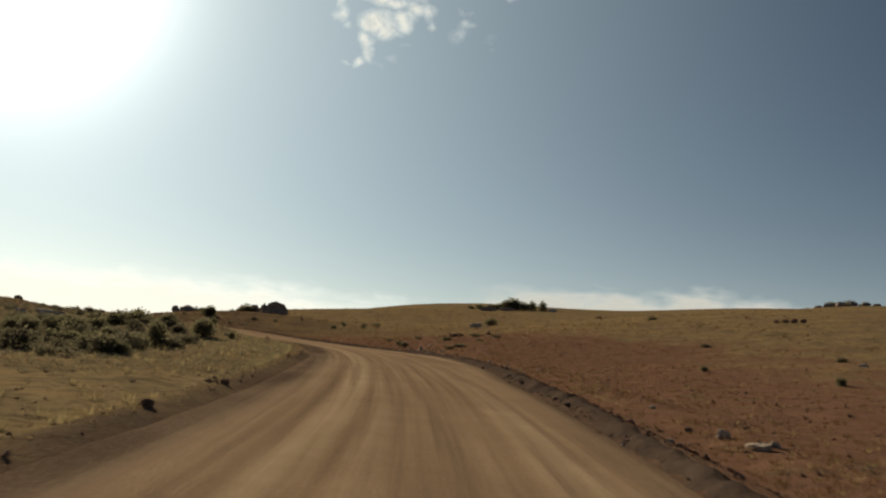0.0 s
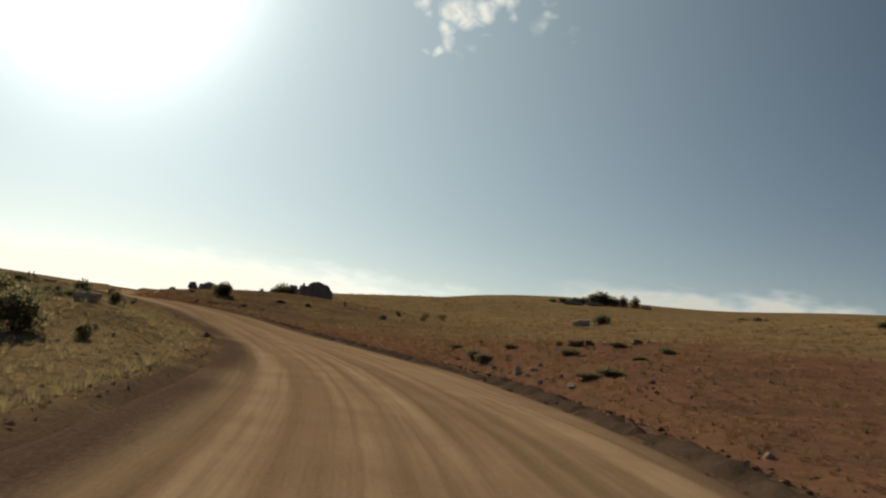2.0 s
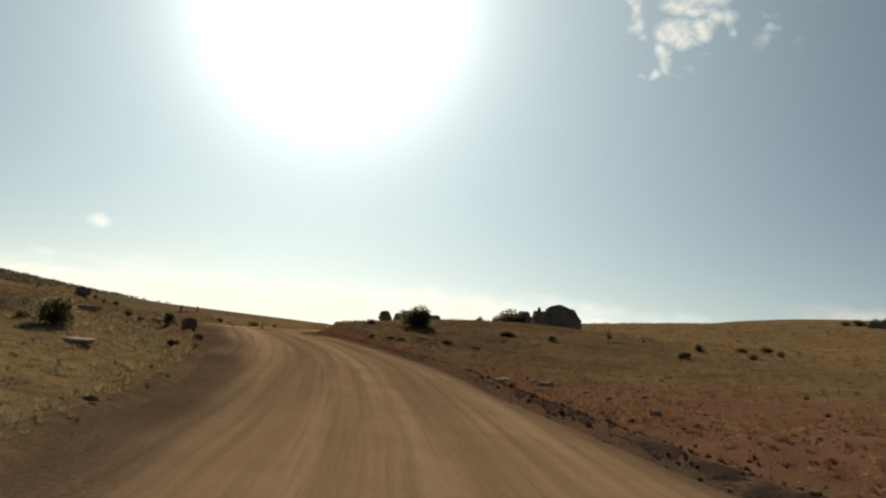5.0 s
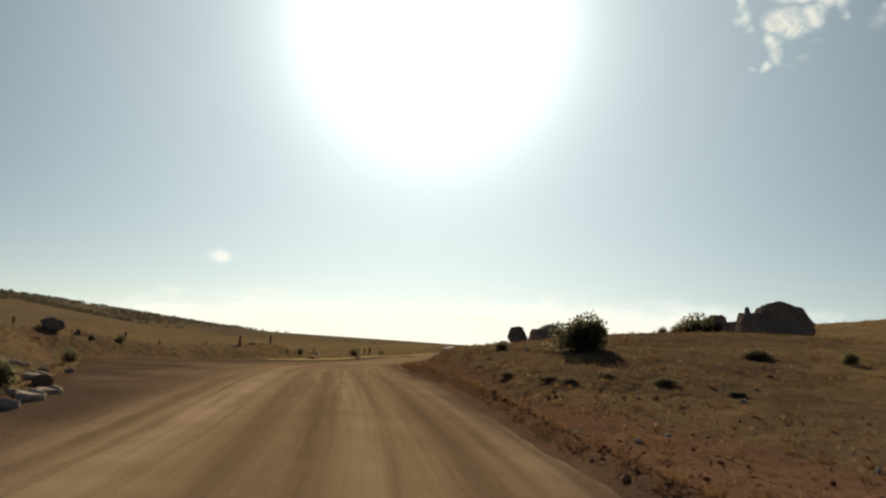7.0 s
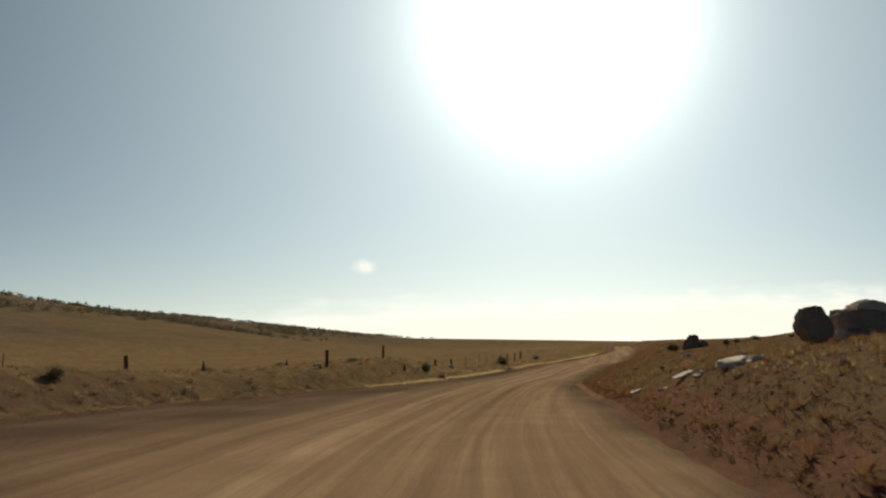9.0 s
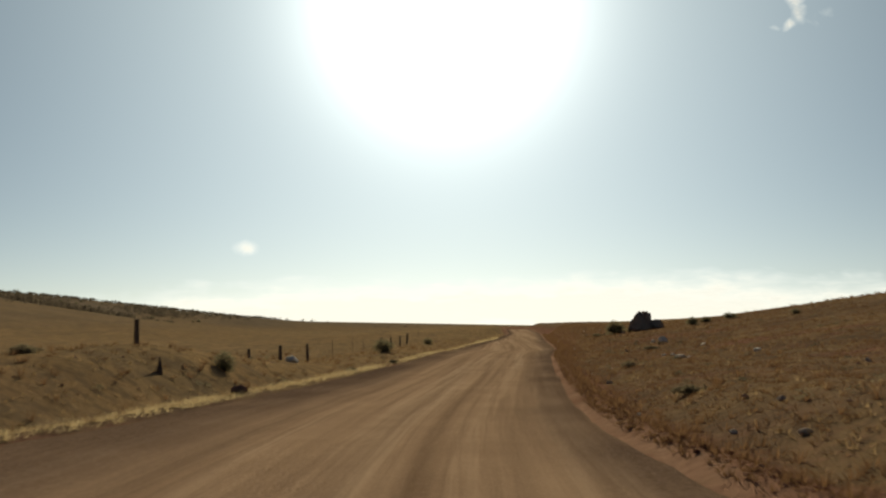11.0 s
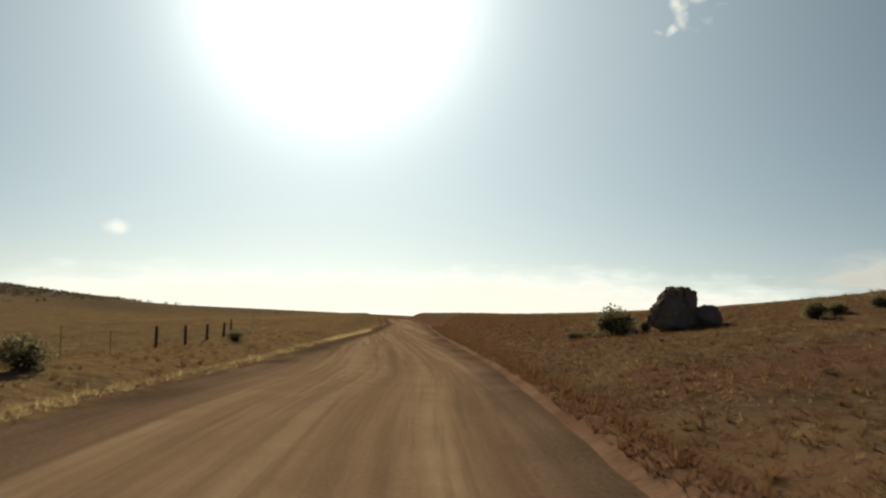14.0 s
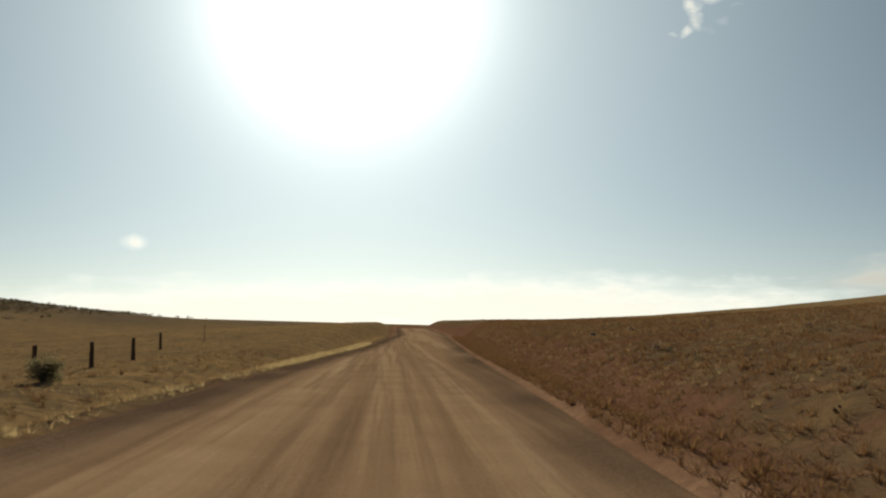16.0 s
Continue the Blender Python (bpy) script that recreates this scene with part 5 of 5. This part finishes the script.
build_fence()
for x, y, w, h in ((-61.2, 132.6, 0.2, 0.42), (-63.4, 140.0, 0.16, 0.3), (-59.0, 143.5, 0.15, 0.34)):
    bm = bmesh.new()
    limb(bm, [(0, 0, -0.1), (0.02, 0, 0.3), (0.03, 0.02, 0.6), (0.02, 0.02, 1.0)], 0.5, 9)
    mesh = bpy.data.meshes.new("stump")
    bm.to_mesh(mesh)
    bm.free()
    mesh.materials.append(M_POST)
    tagged(new("stump", mesh), "short weathered wooden stump in the grass", "stump").matrix_basis = at(x, y, w, h)


# ---- grass and gravel ----
def tufts(name, label, material, places, height, spread, blades, width, seed):
    """Tufts of grass as one mesh: each a few bent blades."""
    rs = np.random.RandomState(seed)
    count = len(places)
    base = np.repeat(places, blades, 0)
    tall = np.repeat(height * rs.uniform(0.5, 1.35, count), blades) * rs.uniform(0.6, 1.15, count * blades)
    wide = np.repeat(spread * rs.uniform(0.6, 1.4, count), blades)
    a = rs.uniform(0, 2 * np.pi, count * blades)
    way = np.stack([np.cos(a), np.sin(a), 0 * a], 1)
    side = np.stack([-np.sin(a), np.cos(a), 0 * a], 1) * width
    foot = base + way * (wide * 0.35 * rs.uniform(0, 1, len(a)))[:, None] - np.array([0, 0, 0.02])
    tip = foot + way * (wide * rs.uniform(0.4, 1.1, len(a)))[:, None] + np.array([0, 0, 1]) * tall[:, None]
    pts = np.stack([foot - side, foot + side, tip], 1).reshape(-1, 3)
    faces = np.arange(len(pts)).reshape(-1, 3).tolist()
    mesh = bpy.data.meshes.new(name)
    mesh.from_pydata(pts.tolist(), [], faces)
    mesh.materials.append(material)
    return tagged(new(name, mesh), label, "grass", kind="stuff")


tufts("dry_grass", "dry yellow bunch grass on the sloping bank", M_STRAW, scatter(33000, 1, (2, 285), (1.6, 26), 1, 0.05), 0.09, 0.11, 6, 0.008, 1)
tufts("dry_grass", "short brown grass over the bank", M_TUSSOCK, scatter(40000, 52, (92, 282), (0.12, 17), 1), 0.095, 0.12, 8, 0.008, 52)
tufts("dry_grass", "dry yellow bunch grass on the flat verge", M_STRAW, scatter(30000, 2, (2, 285), (0.25, 24), -1, 0.0), 0.09, 0.11, 6, 0.008, 2)
tufts("dry_grass", "patches of short brown grass on red soil", M_TUSSOCK, scatter(26000, 54, (4, 96), (1.2, 22), 1, 0.35), 0.085, 0.11, 7, 0.008, 54)
tufts("dry_grass", "grey-green grass on the rocky slope", M_SAGE, scatter(14000, 55, (18, 100), (0.7, 15), -1, -0.1), 0.12, 0.12, 6, 0.008, 55)
tufts("verge_grass", "pale dry grass along the road's edge", M_PALE, scatter(7500, 3, (146, 262), (0.05, 0.75), -1, 0.15), 0.12, 0.14, 9, 0.003, 3)
tufts("coarse_grass", "coarse dry grass on the slopes", M_STRAW, scatter(13000, 5, (5, 260), (20, 75), 0, 0.1), 0.2, 0.22, 6, 0.010, 5)


def mounds(name, label, material, places, wide, high, sprays, leaf, seed):
    """Low cushions of twigs and dry grass as one mesh."""
    rs = np.random.RandomState(seed)
    pts = []
    for x, y, z in places:
        w, h = wide * rs.uniform(0.45, 1.5), high * rs.uniform(0.6, 1.3)
        lumps = [(0, 0, 0.25, 0.34), *((rs.uniform(-0.32, 0.32), rs.uniform(-0.32, 0.32), rs.uniform(0.15, 0.45), rs.uniform(0.14, 0.26)) for _ in range(3))]
        got, _ = leaf_cloud(rs, lumps, sprays, leaf / w)
        pts.append(got * np.array([w, w * rs.uniform(0.7, 1.2), h * 1.3]) + np.array([x, y, z - 0.02]))
    pts = np.concatenate(pts)
    return tagged(new(name, array_mesh(name, pts, np.arange(len(pts)).reshape(-1, 4), material)), label, "grass", kind="stuff")


tufts("grass_tussocks", "low brown tussocks of dry grass on the bank", M_TUSSOCK, scatter(6200, 41, (92, 285), (0.35, 24), 1, -0.4), 0.15, 0.15, 18, 0.008, 41)
tufts("grass_tussocks", "low tussocks of dry grass on the field", M_TUSSOCK_PALE, scatter(2600, 42, (2, 92), (0.6, 22), -1, -0.3), 0.14, 0.15, 18, 0.007, 42)
tufts("grass_tussocks", "low brown tussocks of dry grass on the field", M_TUSSOCK, scatter(4200, 53, (90, 240), (0.6, 22), -1, -0.3), 0.15, 0.16, 18, 0.008, 53)
tufts("grass_tussocks", "sparse low tussocks on bare soil", M_TUSSOCK, scatter(2200, 43, (6, 95), (1.6, 26), 1, 0.0), 0.12, 0.14, 16, 0.007, 43)
tufts("grass_tussocks", "low tussocks over the far slopes", M_TUSSOCK, scatter(3600, 50, (10, 250), (20, 70), 0, 0.0), 0.2, 0.3, 16, 0.016, 50)
mounds("low_weeds", "grey-green low weeds beside the road", M_SAGE, scatter(1100, 4, (2, 245), (1.2, 24), 0, 0.3), 0.42, 0.16, 70, 0.028, 4)
mounds("low_weeds", "dull grey-green weeds on the field slope", M_SAGE, scatter(1300, 48, (88, 150), (0.9, 22), -1, -0.2), 0.45, 0.2, 60, 0.034, 48)
mounds("low_weeds", "dull brown-green weeds on reddish bank soil", M_DARK_SAGE, scatter(900, 49, (88, 245), (2.4, 24), 1, 0.1), 0.5, 0.13, 60, 0.036, 49)
mounds("scrub", "grey-green low scrub on the rocky slope", M_DARK_SAGE, clear_of_slabs(scatter(1000, 46, (24, 100), (5.0, 24), -1, -0.1)), 1.0, 0.42, 90, 0.06, 46)


def far_scrub():
    """The scrub on the far western hill, thickest along its crest."""
    rs = np.random.RandomState(44)
    x, y = rs.uniform(-660, -200, 40000), rs.uniform(230, 820, 40000)
    keep = growth(x, y) * (0.75 + 0.9 * grain(x, y, 40.0, 2, 30)) > 0.02 + 0.7 * rs.rand(40000)
    return np.stack([x, y, land(x, y)[0]], 1)[keep][:5200]


mounds("scrub", "grey-brown scrub covering the far hillside", M_SCRUB, far_scrub(), 4.6, 1.8, 20, 0.68, 45)


def gravel(name, label, material, places, size, seed):
    """Loose pebbles as one mesh of small uneven stones."""
    rs = np.random.RandomState(seed)
    octa = np.array([(1, 0, 0), (-1, 0, 0), (0, 1, 0), (0, -1, 0), (0, 0, 1), (0, 0, -0.6)], float)
    tri = np.array([(0, 2, 4), (2, 1, 4), (1, 3, 4), (3, 0, 4), (2, 0, 5), (1, 2, 5), (3, 1, 5), (0, 3, 5)])
    count = len(places)
    r = size * rs.lognormal(0, 0.5, count)
    shape = octa[None] * rs.uniform(0.6, 1.3, (count, 6, 1)) * np.stack([r, r * rs.uniform(0.6, 1, count), r * rs.uniform(0.4, 0.8, count)], 1)[:, None]
    a = rs.uniform(0, 6.28, count)
    c, s = np.cos(a)[:, None], np.sin(a)[:, None]
    x, y = shape[:, :, 0] * c - shape[:, :, 1] * s, shape[:, :, 0] * s + shape[:, :, 1] * c
    pts = np.stack([x, y, shape[:, :, 2]], 2) + places[:, None] + np.array([0, 0, 0.25]) * r[:, None, None]
    faces = (np.arange(count)[:, None, None] * 6 + tri[None]).reshape(-1, 3)
    return tagged(new(name, array_mesh(name, pts.reshape(-1, 3), faces, material)), label, "gravel", kind="stuff")


gravel("gravel", "loose stones strewn on the red road bank", M_STONE, scatter(6000, 6, (2, 95), (0.05, 12), 1), 0.020, 6)
gravel("gravel", "small stones on the cut bank", M_STONE, scatter(2200, 9, (90, 145), (0.05, 10), 1), 0.015, 9)
gravel("gravel", "sparse pebbles on the graded road shoulder", M_STONE, scatter(2600, 8, (138, 245), (0.6, 11), 1), 0.016, 8)
gravel("gravel", "loose stones along the grassy road edge", M_STONE, scatter(3200, 7, (2, 240), (0.1, 5), -1), 0.022, 7)
gravel("clods", "crumbled red soil clods on the road bank", M_CLOD, scatter(3600, 10, (2, 108), (0.3, 7), 1), 0.021, 10)
gravel("clods", "red soil clods along the cut edge", M_CLOD, scatter(1200, 12, (96, 150), (0.2, 2.4), 1), 0.014, 12)
gravel("clods", "dark clods on the gravel ridge", M_WINDROW, scatter(2200, 13, (0, 84), (-0.15, 0.75), 1), 0.022, 13)
gravel("gravel", "pale stones strewn over the rocky slope", M_SLAB, scatter(900, 14, (38, 108), (0.6, 16), -1), 0.028, 14)
gravel("gravel", "pale stones strewn over the bank", M_SLAB, scatter(300, 15, (50, 135), (0.8, 13), 1), 0.024, 15)
